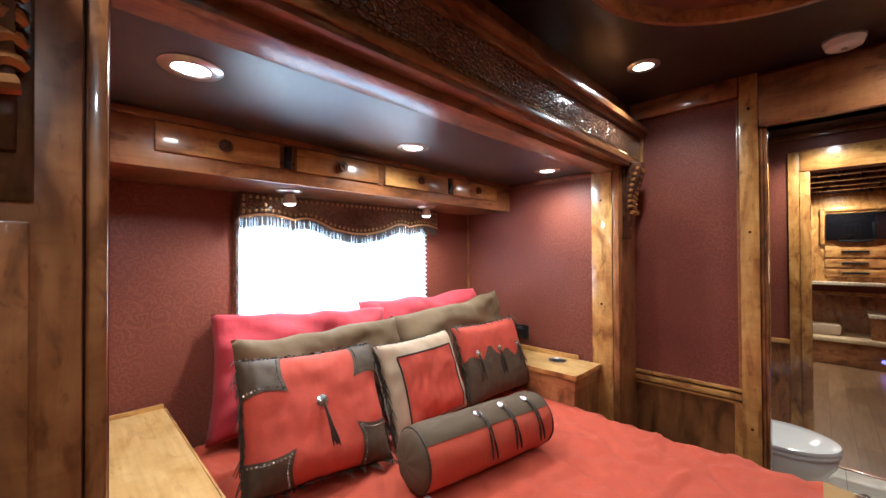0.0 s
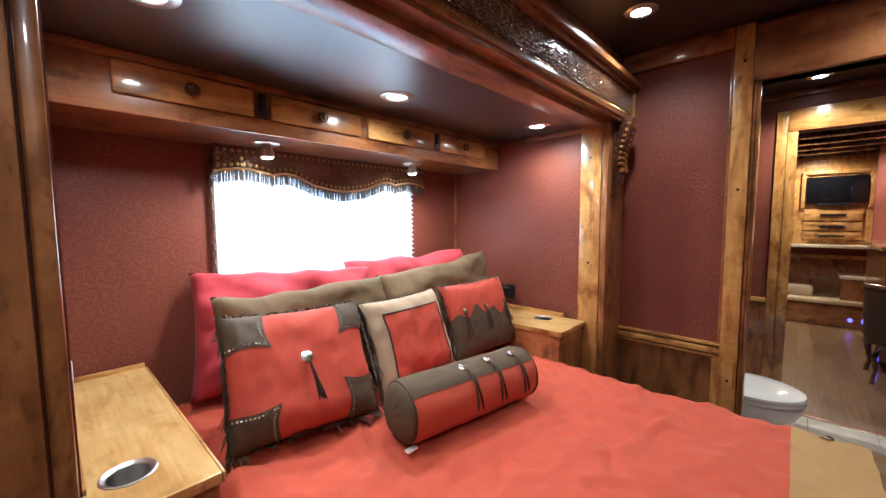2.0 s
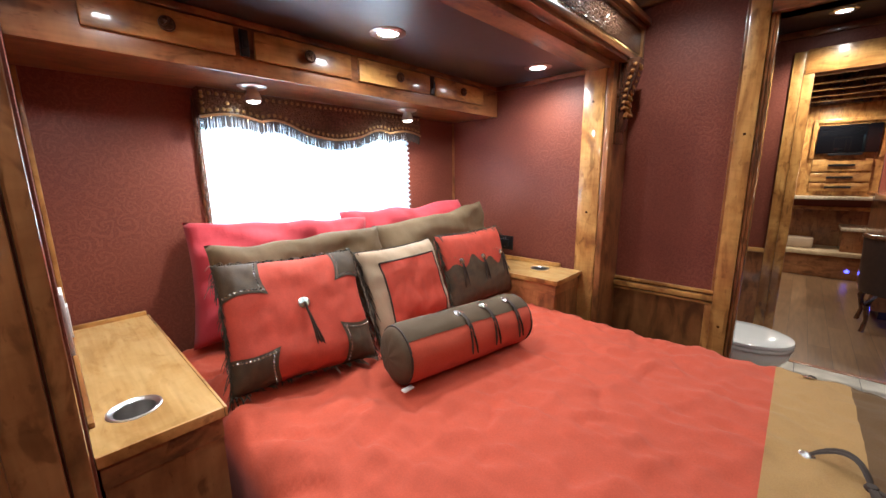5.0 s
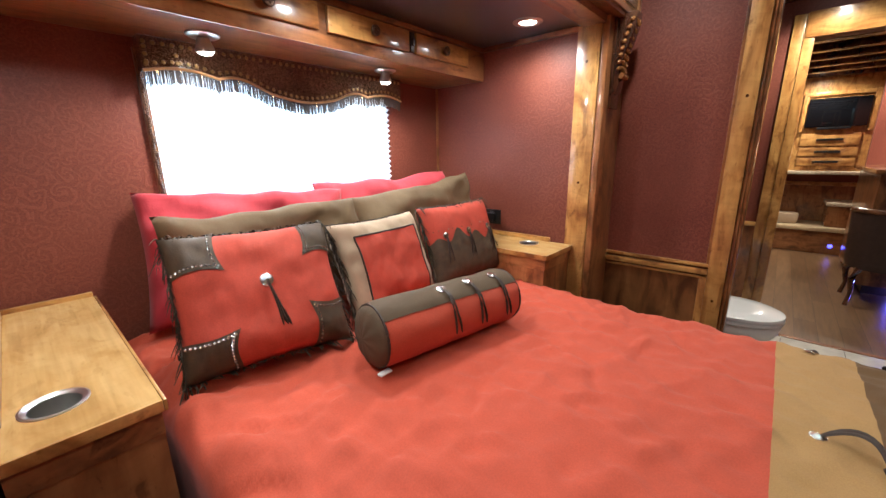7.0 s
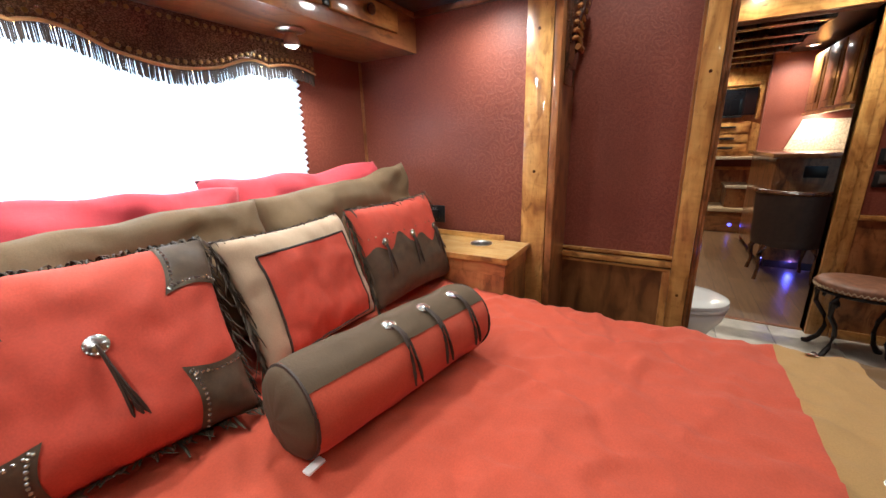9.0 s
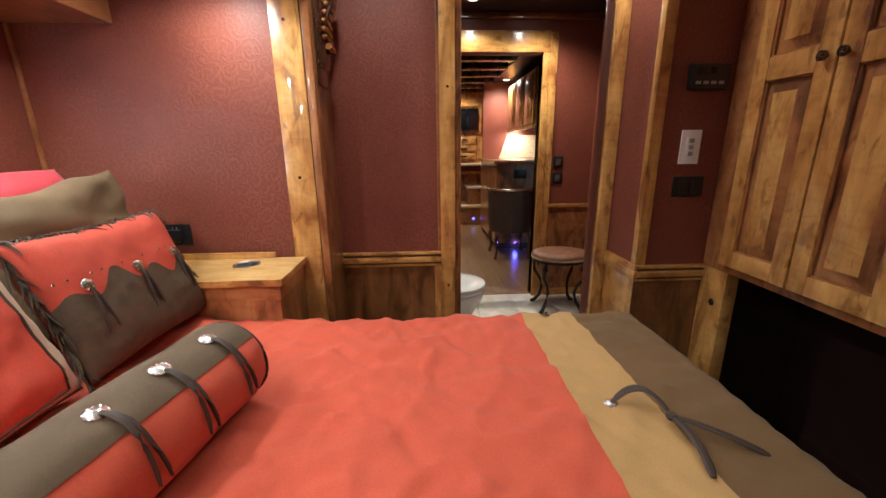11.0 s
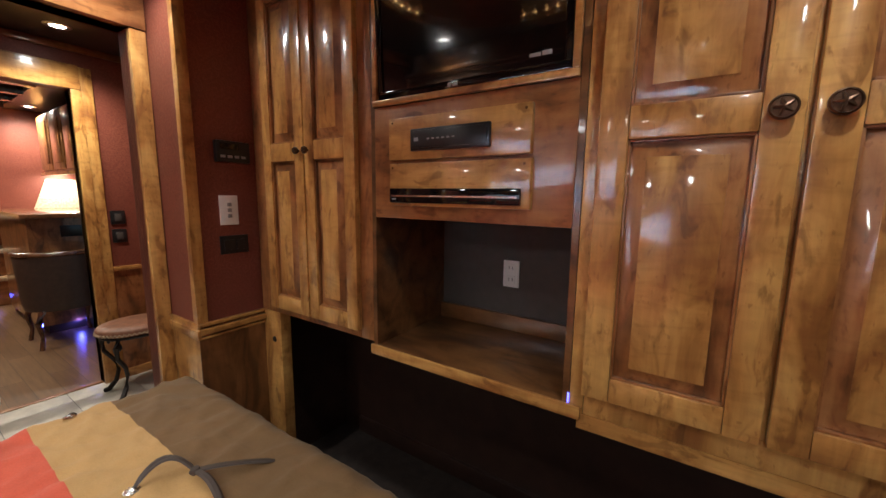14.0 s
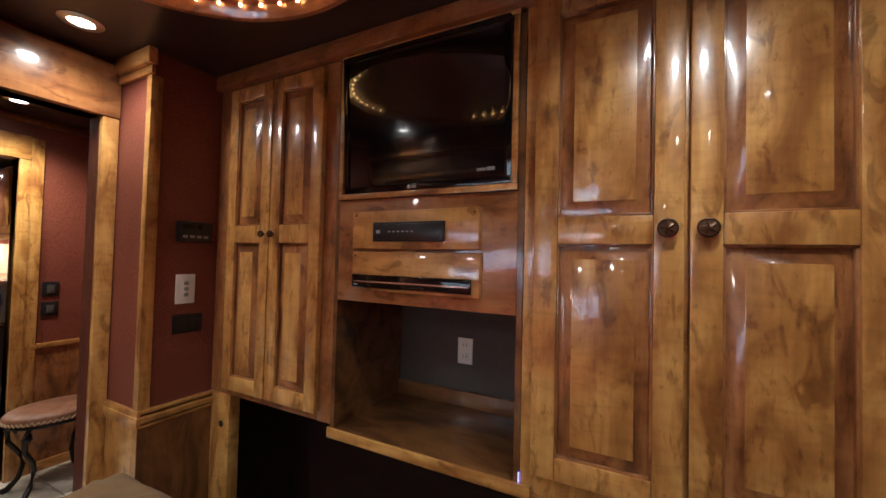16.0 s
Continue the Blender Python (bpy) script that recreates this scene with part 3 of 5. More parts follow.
first = downlight(*SLIDE_LAMPS[0], SLIDE_CEIL)
for x, y in SLIDE_LAMPS[1:]:
    copy_thing(first, pose(x, y, SLIDE_CEIL))
for x, y in ROOM_LAMPS:
    copy_thing(first, pose(x, y, CEIL))
for x, y in BATH_LAMPS:
    copy_thing(first, pose(x, y, CEIL + 0.04))
# The last fixture here belongs to the added, unseen fill lamp.
for x, y in LIVING_LAMPS:
    copy_thing(first, pose(x, y, CEIL + (0.0 if y < -0.5 else 0.04)))
for i, (x, y) in enumerate(PUCKS):
    t = thing("reading_light", "small swivel reading light under the cabinet, lit", "reading light", pose(x, y, 1.57), "reading lights")
    part("base", lathe([(0.0, -0.008), (0.036, -0.008), (0.045, -0.003), (0.045, 0.0), (0, 0)], 28), STEEL, t, "polished metal base")
    tilt = pose(0, 0, -0.008, 8, -6, 0) @ Matrix.Diagonal((1.3, 1.3, 1.1, 1))
    part("head", lathe([(0.012, 0.0), (0.014, -0.008), (0.019, -0.026), (0.02, -0.034), (0.017, -0.034), (0.012, -0.02), (0.0, -0.016)], 20, tilt), STEEL, t, "polished metal head")
    part("lens", lathe([(0.0, -0.042), (0.008, -0.041), (0.0145, -0.037), (0.0168, -0.0325), (0.0168, -0.031), (0, -0.031)], 16, tilt), LENS, t)

medallion = thing("ceiling_medallion", "round copper-coloured ceiling medallion ringed with small bulbs", "ceiling medallion", pose(1.0, -0.01, CEIL))
part("disc", lathe([(0.0, -0.004), (0.46, -0.004), (0.46, 0.0), (0, 0)], 64), plain("copper_leather", (0.2, 0.07, 0.035), 0.35, 0.2, 0.3, 14, 0.3), medallion)
part("rim", lathe([(0.461, 0.0), (0.465, -0.012), (0.478, -0.034), (0.49, -0.036), (0.505, -0.022), (0.51, 0.0)], 64), DARK_X, medallion)
bulb_mesh = mesh_of("bulb", lathe([(0.0, -0.006), (0.004, -0.004), (0.0055, 0.0), (0.004, 0.004), (0.0, 0.006)], 8), BULB)
for i in range(48):
    a = 2 * math.pi * i / 48
    if 0.15 < a < 1.4:
        continue
    b = new("bulb", bulb_mesh)
    b.parent, b.location = medallion, (0.452 * math.cos(a), 0.452 * math.sin(a), -0.011)
smoke = thing("smoke_detector", "round white smoke detector on the ceiling", "smoke detector", pose(1.89, -0.018, CEIL))
part("base", lathe([(0.055, -0.008), (0.055, 0.0), (0, 0), (0, -0.008)], 32), GREY, smoke)
part("cover", lathe([(0.0, -0.034), (0.036, -0.033), (0.046, -0.028), (0.052, -0.012), (0.053, -0.008), (0, -0.008)], 32), WHITE, smoke)
part("button", lathe([(0.0, -0.037), (0.008, -0.036), (0.008, -0.03), (0, -0.03)], 16), GREY, smoke)

# ---- bed slide-out: beam, cabinet, valance ----


def studs(points, r=0.004, normal="-y", mat=None, h=0.6):
    """Small domed nail heads, all in one mesh."""
    turn = {"-y": pose(0, 0, 0, 90), "+y": pose(0, 0, 0, -90), "z": Matrix()}[normal]
    return join(*[lathe([(r, 0.0), (r * 0.8, r * h * 0.7), (0.0, r * h)], 8, Matrix.Translation(p) @ turn) for p in points])


beam = thing("ceiling_beam", "stained wood beam faced with embossed brown crocodile leather", "beam")
BX0, BX1, BY = -0.2, WX - 0.002, 0.652
part("core", box(BX0, BX1 - 0.02, BY + 0.008, SY + 0.009, SLIDE_CEIL + 0.062, 1.912), DARK_X, beam)
part("leather_panel", box(BX0, BX1 - 0.02, BY + 0.002, BY + 0.0075, SLIDE_CEIL + 0.066, 1.885, 0.002), CROC, beam, "embossed brown crocodile leather")
part("bottom_rail", box(BX0, BX1, BY - 0.006, BY + 0.008, SLIDE_CEIL + 0.026, SLIDE_CEIL + 0.046, 0.004), DARK_X, beam)
part("top_moulding", boxes([(BX0, BX1, BY - 0.03, SY + 0.009, 1.905, 1.93), (BX0, BX1, BY - 0.012, BY + 0.008, 1.885, 1.905)], 0.005), DARK_X, beam, "glossy stained top moulding")
part("end_cap", box(BX1 - 0.02, BX1, BY - 0.008, BY + 0.04, SLIDE_CEIL + 0.046, 1.905, 0.003), OAK_Z, beam)
part("nail_trim", studs([(BX0 + 0.02 * i, BY + 0.002, SLIDE_CEIL + 0.058) for i in range(109)], 0.0045), BRASS, beam, "brass nail heads")


def corbel(x, label):
    """A carved bracket under the beam: scrolled profile, acanthus spine and a foot roll."""
    t = thing("corbel", label, "corbel", pose(x, SY - 0.013, 1.45), "carved corbels")
    prof = [(0.0, 0.0), (0.022, 0.005), (0.03, 0.04), (0.03, 0.09), (0.042, 0.15), (0.062, 0.2), (0.075, 0.25), (0.078, 0.295), (0.0, 0.295)]
    body = prism(prof, 0.064, pose(0, 0, 0), 0.003)
    body.transform(pose(-0.032, 0, 0, 0, 0, -90))
    part("bracket", body, CARVED, t, "dark carved bracket")
    for i in range(8):
        f = i / 7
        z, y = 0.08 + 0.17 * f, -(0.034 + 0.036 * f * f + 0.008)
        for side in (-1, 1):
            pts = [(side * (0.003 + 0.036 * s), y + 0.018 * s * s + 0.004 * math.sin(3 * s), z + 0.02 * math.sin(s * 2.4)) for s in (k / 5 for k in range(6))]
            part("acanthus_leaf", tube(pts, 0.0088, 6, [0.7, 1, 1, 0.9, 1.0, 0.6]), GILT, t, "gilded acanthus leaf")
    part("foot_roll", tube([(-0.034, -0.04, 0.07), (-0.017, -0.044, 0.066), (0, -0.046, 0.065), (0.017, -0.044, 0.066), (0.034, -0.04, 0.07)], 0.011, 10), GILT, t)
    part("back_plate", box(-0.045, 0.045, -0.012, 0.0, -0.05, 0.29, 0.004), CARVED, t)
    return t


corbel(1.878, "dark carved wooden corbel with gilded acanthus under the beam")
corbel(-0.042, "dark carved wooden corbel with gilded acanthus under the beam")

CY = 1.285
overhead = thing("overhead_cabinet", "long maple overhead cabinet above the bed", "cabinet")
part("body", box(SL + 0.001, SR - 0.001, CY + 0.016, WY - 0.001, 1.572, SLIDE_CEIL - 0.001), DARK_X, overhead)
part("face_frame", box(SL + 0.001, SR - 0.001, CY, CY + 0.0155, 1.57, SLIDE_CEIL - 0.022, 0.003), DARK_X, overhead)
part("top_trim", box(SL + 0.001, SR - 0.001, CY - 0.006, CY + 0.015, SLIDE_CEIL - 0.0215, SLIDE_CEIL - 0.001, 0.004), DARK_X, overhead)


def knob(m, parent, r=0.013):
    k = part("knob", lathe([(0.004, 0.0), (0.005, 0.01), (r * 0.94, 0.011), (r * 1.02, 0.014), (r, 0.0185), (r * 0.86, 0.0205), (r * 0.8, 0.0185), (0.0, 0.019)], 20, m), BRONZE, parent, "round dark bronze knob")
    star = []
    for i in range(5):
        a = 2 * math.pi * i / 5
        star.append(tube([(0, 0, 0.0205), (r * 0.4 * math.cos(a), r * 0.4 * math.sin(a), 0.021), (r * 0.72 * math.cos(a), r * 0.72 * math.sin(a), 0.0195)], r * 0.16, 5, [1.3, 1, 0.4]))
    bm = join(*star)
    bm.transform(m)
    part("star", bm, BRONZE, k)
    return k


for x0, x1, drop in ((0.192, 0.515, 0), (0.569, 0.898, 0), (0.931, 1.291, 0), (1.325, 1.665, 0)):
    d = part("drawer_front", boxes([(x0, x1, CY - 0.014, CY, 1.614, 1.692)], 0.005), OAK_X, overhead)
    knob(pose((x0 + x1) / 2, CY - 0.014, 1.652, 90), d, 0.018)
for x in (0.542, 1.308):
    part("latch", boxes([(x - 0.012, x + 0.012, CY - 0.012, CY - 0.0005, 1.618, 1.69), (x - 0.008, x + 0.008, CY - 0.02, CY - 0.012, 1.64, 1.668)], 0.003), BLACK, overhead, "black catch")

# valance
VX0, VX1, VY = 0.475, 1.475, 1.535


def valance_edge(s):
    m = min(s, 1 - s)
    if m < 0.2:
        return 1.474 + 0.016 * math.sin(math.pi * m / 0.2)
    f = (m - 0.2) / 0.3
    return 1.474 + 0.02 * math.sin(math.pi * min(1, f / 0.55)) * (1 - f) - 0.046 * f * f * (3 - 2 * f)


valance = thing("valance", "embossed leather window valance with scalloped fringed edge", "valance")
VN = 80
outline = [(VX0 + (VX1 - VX0) * i / VN, valance_edge(i / VN)) for i in range(VN + 1)] + [(VX1, 1.569), (VX0, 1.569)]
part("leather_front", prism(outline, 0.012, Matrix.Translation((0, VY, 0))), CROC_TAN, valance, "embossed tan crocodile leather")
for x in (VX0, VX1 - 0.01):
    part("return_panel", box(x, x + 0.01, VY + 0.0125, WY - 0.013, 1.476, 1.569, 0.002), CROC_TAN, valance)
part("edge_piping", tube([(x, VY - 0.001, z) for x, z in outline[:VN + 1]], 0.0045, 8), plain("tan_piping", (0.42, 0.24, 0.1), 0.4), valance, "tan leather piping")
part("nail_trim", studs([(VX0 + (VX1 - VX0) * (i + 0.5) / 46, VY, valance_edge((i + 0.5) / 46) + 0.017) for i in range(46)]
     + [(VX0 + (VX1 - VX0) * (i + 0.5) / 42, VY, 1.553) for i in range(42)]
     + [(VX0 + 0.012, VY, 1.5 + 0.02 * k) for k in range(3)] + [(VX0 + 0.09, VY, 1.505 + 0.022 * k) for k in range(2)], 0.0066), BRASS, valance, "antique nail heads")
rnd = random.Random(4)
strands = []
for i in range(300):
    s = (i + 0.5) / 300
    x, z = VX0 + (VX1 - VX0) * s, valance_edge(s)
    ln = 0.042 + rnd.uniform(-0.004, 0.004)
    sway = rnd.uniform(-0.003, 0.003)
    w = 0.0013
    bm = box(x - w, x + w, VY + 0.003, VY + 0.005, z - ln, z)
    for v in bm.verts:
        if v.co.z < z - 0.01:
            v.co.x += sway
    strands.append(bm)
tagged(part("fringe", join(*strands), COCOA, valance, "thin brown fringe"), kind="stuff")

string = thing("string_light", "string of tiny amber bulbs hung behind the valance edge", "string light")
part("cable", tube([(VX0 + 0.03 + (VX1 - VX0 - 0.06) * i / 60, VY + 0.017, valance_edge(0.03 + 0.94 * i / 60) + 0.004) for i in range(61)], 0.0016, 5), COCOA, string, "thin dark cable")
amber_mesh = mesh_of("bulb", lathe([(0.0, -0.007), (0.0035, -0.004), (0.0042, 0.0), (0.003, 0.004), (0.0, 0.006)], 8), BULB)
for i in range(17):
    q = 0.04 + 0.92 * i / 16
    b = new("bulb", amber_mesh)
    b.parent, b.location = string, (VX0 + (VX1 - VX0) * q, VY + 0.016, valance_edge(q) - 0.004)

# ---- nightstands ----


def cup(m, parent):
    c = part("cup_holder", lathe([(0.033, -0.06), (0.033, -0.002), (0.035, 0.0), (0.041, 0.003), (0.044, 0.002), (0.044, 0.0), (0.036, 0.0), (0.036, -0.062), (0.0, -0.062), (0.0, -0.06)], 36, m), STEEL, parent, "brushed steel cup holder")
    return c


def nightstand(x0, x1, y0, top, cx, cy, label):
    t = thing("nightstand", label, "nightstand")
    inner = x1 if x0 < 0.5 else x0
    part("body", box(x0 + 0.004, x1 - 0.004, y0 + 0.008, WY - 0.014, 0.0, top - 0.066), DARK_Z, t)
    # top board with a round hole for the cup
    bm = bmesh.new()
    n = 40
    ring = [(cx + 0.038 * math.cos(2 * math.pi * i / n), cy + 0.038 * math.sin(2 * math.pi * i / n)) for i in range(n)]

    def rim(i):
        a = 2 * math.pi * i / n
        dx, dy = math.cos(a), math.sin(a)
        k = min(((x1 - cx) if dx > 0 else (cx - x0)) / max(abs(dx), 1e-6), 0.1 / max(abs(dy), 1e-6))
        return cx + k * dx, cy + k * dy
    lo = [bm.verts.new((*p, top - 0.0)) for p in ring]
    hi = [bm.verts.new((*rim(i), top)) for i in range(n)]
    down = [bm.verts.new((*p, top - 0.02)) for p in ring]
    for i in range(n):
        j = (i + 1) % n
        bm.faces.new((lo[i], lo[j], hi[j], hi[i]))
        bm.faces.new((lo[i], down[i], down[j], lo[j]))
    bmesh.ops.recalc_face_normals(bm, faces=bm.faces)
    # squares off the hole's surround
    ya, yb = cy - 0.1, cy + 0.1
    corners = [(x0, ya), (x1, ya), (x0, yb), (x1, yb)]
    slab = boxes([(x0, x1, yb, WY - 0.03, top - 0.02, top), (x0, x1, y0, ya, top - 0.02, top)])
    fill = bmesh.new()
    for px, py in corners:
        near = sorted((rim(i) for i in range(n)), key=lambda p: (p[0] - px) ** 2 + (p[1] - py) ** 2)[:2]
        vs = [fill.verts.new((px, py, top))] + [fill.verts.new((*p, top)) for p in near]
        f = fill.faces.new(vs)
        f.normal_update()
        if f.normal.z < 0:
            f.normal_flip()
    side = boxes([(x0, x0 + 0.004, ya, yb, top - 0.02, top - 0.001), (x1 - 0.004, x1, ya, yb, top - 0.02, top - 0.001)])
    part("apron", boxes([(x0 + 0.003, x1 - 0.003, y0 + 0.004, y0 + 0.02, top - 0.0655, top - 0.0205), (x0 + 0.003, x0 + 0.012, y0 + 0.02, WY - 0.03, top - 0.0655, top - 0.0205), (x1 - 0.012, x1 - 0.003, y0 + 0.02, WY - 0.03, top - 0.0655, top - 0.0205)]), DARK_Y, t)
    part("top", join(bm, slab, fill, side), TOPWOOD, t, "golden maple top")
    ex = (x1 + 0.0005, x1 + 0.006) if x0 < 0.5 else (x0 - 0.006, x0 - 0.0005)
    part("edge_strip", boxes([(ex[0], ex[1], y0 - 0.006, WY - 0.03, top - 0.02, top + 0.001), (x0, x1, y0 - 0.006, y0 - 0.0005, top - 0.02, top + 0.001)], 0.002), OAK_Y, t)
    part("back_strip", box(x0, x1, WY - 0.0295, WY - 0.013, top - 0.02, top + 0.012, 0.003), OAK_X, t)
    if x0 > 0.5:
        part("wall_strip", box(x1 - 0.012, x1 - 0.0005, y0 + 0.1, WY - 0.031, top, top + 0.022, 0.003), OAK_Y, t)
    else:
        part("wall_strip", box(x0 + 0.0005, x0 + 0.01, y0 + 0.1, WY - 0.031, top, top + 0.012, 0.003), OAK_Y, t)
    cup(pose(cx, cy, top), t)
    return t


nightstand(SL + 0.001, 0.258, 0.83, 0.838, 0.139, 0.951, "golden maple nightstand with an empty steel cup holder")
nightstand(1.535, SR - 0.024, 0.775, 0.822, 1.700, 0.943, "golden maple nightstand with an empty steel cup holder")


def outlet(m, w, h, plate, slot, label):
    t = thing("wall_outlet", label, "outlet", m)
    part("plate", box(-w / 2, w / 2, -0.006, 0, -h / 2, h / 2, 0.002), plate, t)
    for z in (0.022, -0.022):
        s = part("socket", box(-0.016, 0.016, -0.0085, -0.006, z - 0.015, z + 0.015, 0.001), plate, t)
        part("slots", boxes([(-0.008, -0.005, -0.0092, -0.0085, z - 0.004, z + 0.007), (0.005, 0.008, -0.0092, -0.0085, z - 0.004, z + 0.007)]), slot, s)
    return t


o = outlet(pose(SR, 1.217, 0.907, 0, 0, -90), 0.1, 0.075, BLACK, GREY, "black wall outlet on burgundy wallpaper")
part("plug_block", box(-0.028, 0.028, -0.03, -0.0095, -0.02, 0.02, 0.004), BLACK, o)
sw = thing("wall_switch", "white switch plate on the slide-out wall", "switch", pose(SL, 1.02, 1.02, 0, 0, 90))
part("plate", box(-0.036, 0.036, -0.006, 0, -0.058, 0.058, 0.002), WHITE, sw)
part("rocker", box(-0.015, 0.015, -0.009, -0.006, -0.03, 0.03, 0.001), WHITE, sw)

# ---- bed ----
BEDX0, BEDX1, BEDY0, BEDY1, BEDZ = 0.285, 1.53, -0.335, 1.56, 0.69
bed = thing("bed", "bed with a coral red suede duvet banded in tan and brown", "bed")
part("platform", box(BEDX0 + 0.04, BEDX1 - 0.02, BEDY0 + 0.09, BEDY1, 0.0, 0.36, 0.006), DARK_X, bed)
part("mattress", box(BEDX0 + 0.02, BEDX1 - 0.02, BEDY0 + 0.07, BEDY1, 0.361, 0.655, 0.03), WHITE, bed)


def edge_walk(s, r, length):
    """Across, and down, after s metres over a rounded edge of radius r, then straight down."""
    if s <= 0:
        return 0.0, 0.0
    quarter = r * math.pi / 2
    if s < quarter:
        a = s / r
        return r * math.sin(a), r * (1 - math.cos(a))
    return r, r + (s - quarter)


def duvet_point(px, py):
    """A point of the duvet from flat cloth coordinates."""
    r, foot = 0.06, 0.07
    xa, xb, ya = BEDX0 + r, BEDX1 - r + 0.05, BEDY0 + foot
    dx1, dz1 = edge_walk(px - xb, r, 1)
    dx0, dz0 = edge_walk(xa - px, r, 1)
    dy, dz2 = edge_walk(ya - py, foot, 1)
    x = min(max(px, xa), xb) + dx1 - dx0
    y = max(py, ya) - dy
    drop = (dz0 ** 3 + dz1 ** 3 + dz2 ** 3) ** (1 / 3)
    side = min(1, (dz0 + dz1 + dz2) / 0.15)
    if (dz1 > 0 or dz0 > 0) and dz2 > 0:
        k = min(dz1 + dz0, dz2, 0.08) * 0.55
        x += -k if dz1 > 0 else k
        y += k
    p = Vector((px, py, 0))
    h = 0.012 * noise.noise(p * 3.0) + 0.009 * noise.noise(Vector((px * 9 + py * 3, py * 4, 3)))
    crease = abs(noise.noise(Vector((px * 5 - py * 3, py * 5 + px * 2, 7))))
    h += -0.009 * (1 - min(1, crease * 5)) + 0.0035 * noise.noise(p * 22)
    ridge = abs(noise.noise(Vector((px * 3 + py * 7, py * 3 - px * 6, 19))))
    h += 0.008 * (1 - min(1, ridge * 6))
    h *= 0.45 + 0.55 * min(1, max(0, (py + 0.1) / 0.35))
    if px < 0.5 and 0.55 < py < 1.3:
        near = max(0, 1 - abs(px - 0.36) / 0.15) * min(1, (py - 0.55) / 0.15) * min(1, (1.3 - py) / 0.2)
        h += 0.03 * near * abs(math.sin(py * 15 + px * 9 + 1.5 * noise.noise(p * 5)))
    if py > 0.62:
        h += 0.010 * noise.noise(Vector((px * 7, py * 7, 11))) + 0.012 * min(1, (py - 0.62) / 0.4)
    wr = abs(noise.noise(Vector((px * 13 + py * 4, py * 10 - px * 5, 29)))) + 0.5 * abs(noise.noise(Vector((px * 24, py * 20, 31))))
    h += 0.007 * max(0, 0.35 - wr) / 0.35
    fold = 0.014 * math.sin(px * 31 + 2 * noise.noise(p * 4)) * side if dz2 > 0 else 0.012 * math.sin(py * 27 + 2 * noise.noise(p * 3)) * side
    if dz1 > 0:
        h += 0.004 * math.sin(py * 38 + 7 * noise.noise(p * 5)) * (1 - side) * min(1, dz1 / 0.01)
    return Vector((x + (fold if dz1 > 0 and dz2 == 0 else 0), y + (fold if dz2 > 0 else 0), BEDZ - 0.005 - drop + h * (1 - 0.6 * side)))


def cloth(x0, x1, y0, y1, step=0.0125, lift=0.0):
    nu, nv = max(2, round((x1 - x0) / step)), max(2, round((y1 - y0) / step))
    bm = surface(lambda u, v: duvet_point(x0 + u * (x1 - x0), y0 + v * (y1 - y0)) + Vector((0, 0, lift)), nu, nv)
    return bm


duvet = part("duvet", cloth(BEDX0 - 0.3, BEDX1 + 0.3, 0.048, BEDY1 - 0.02), RED, bed, "rumpled coral red suede", 80)
part("tan_band", cloth(BEDX0 - 0.3, BEDX1 + 0.3, -0.11, 0.048), TAN, duvet, "tan suede band", 80)
part("brown_band", cloth(BEDX0 - 0.3, BEDX1 + 0.3, -0.75, -0.11), BROWN, duvet, "dark brown suede end", 80)


def concho(m, parent, r=0.013):
    c = part("concho", lathe([(r, 0.0), (r * 1.02, 0.0015), (r * 0.85, 0.003), (r * 0.5, 0.0055), (0.0, 0.0065)], 20, m), SILVER, parent, "silver concho")
    bm = join(*[lathe([(r * 0.2, 0.0), (r * 0.15, 0.002), (0, 0.0026)], 6, m @ Matrix.Translation((r * 0.86 * math.cos(a), r * 0.86 * math.sin(a), 0.0012))) for a in (2 * math.pi * i / 12 for i in range(12))])
    part("beading", bm, SILVER, c)
    return c


def strap(pts, parent, r=0.0035):
    n = len(pts)
    return part("lace", tube(pts, r, 6, [0.8] + [1.0] * (n - 2) + [0.6], 0.5), COCOA, parent, "dark leather lace")


def bez(a, b, c, n=12):
    a, b, c = Vector(a), Vector(b), Vector(c)
    return [(1 - t) ** 2 * a + 2 * t * (1 - t) * b + t * t * c for t in (i / n for i in range(n + 1))]


for i, (cx, cy) in enumerate(((1.09, -0.018), (1.526, -0.025))):
    z = duvet_point(cx, cy).z
    concho(pose(cx, cy, z, 8 * i, 25 * i, 0), duvet, 0.014)
    if i == 0:
        knot = Vector((1.029, -0.102, z + 0.016))
        a = Vector((cx, cy - 0.004, z + 0.006))
        for side in (-1, 1):
            strap(bez(a, (cx + 0.025 + 0.012 * side, cy - 0.07, z + 0.06), knot, 10), duvet, 0.0055)
        strap(bez(knot, (0.995, -0.15, z + 0.022), (0.951, -0.223, 0.688)), duvet, 0.0075)
        strap(bez(knot, (0.975, -0.112, z + 0.026), (0.912, -0.095, 0.69)), duvet, 0.0075)
        part("knot", lathe([(0.0, -0.008), (0.008, -0.005), (0.011, 0.0), (0.008, 0.006), (0.0, 0.008)], 10, Matrix.Translation(knot)), COCOA, duvet, "dark leather knot")
    else:
        strap(bez((cx, cy, z + 0.004), (cx + 0.05, cy - 0.02, z + 0.01), (cx + 0.075, cy - 0.04, z - 0.12)), duvet, 0.005)


# ---- pillows ----


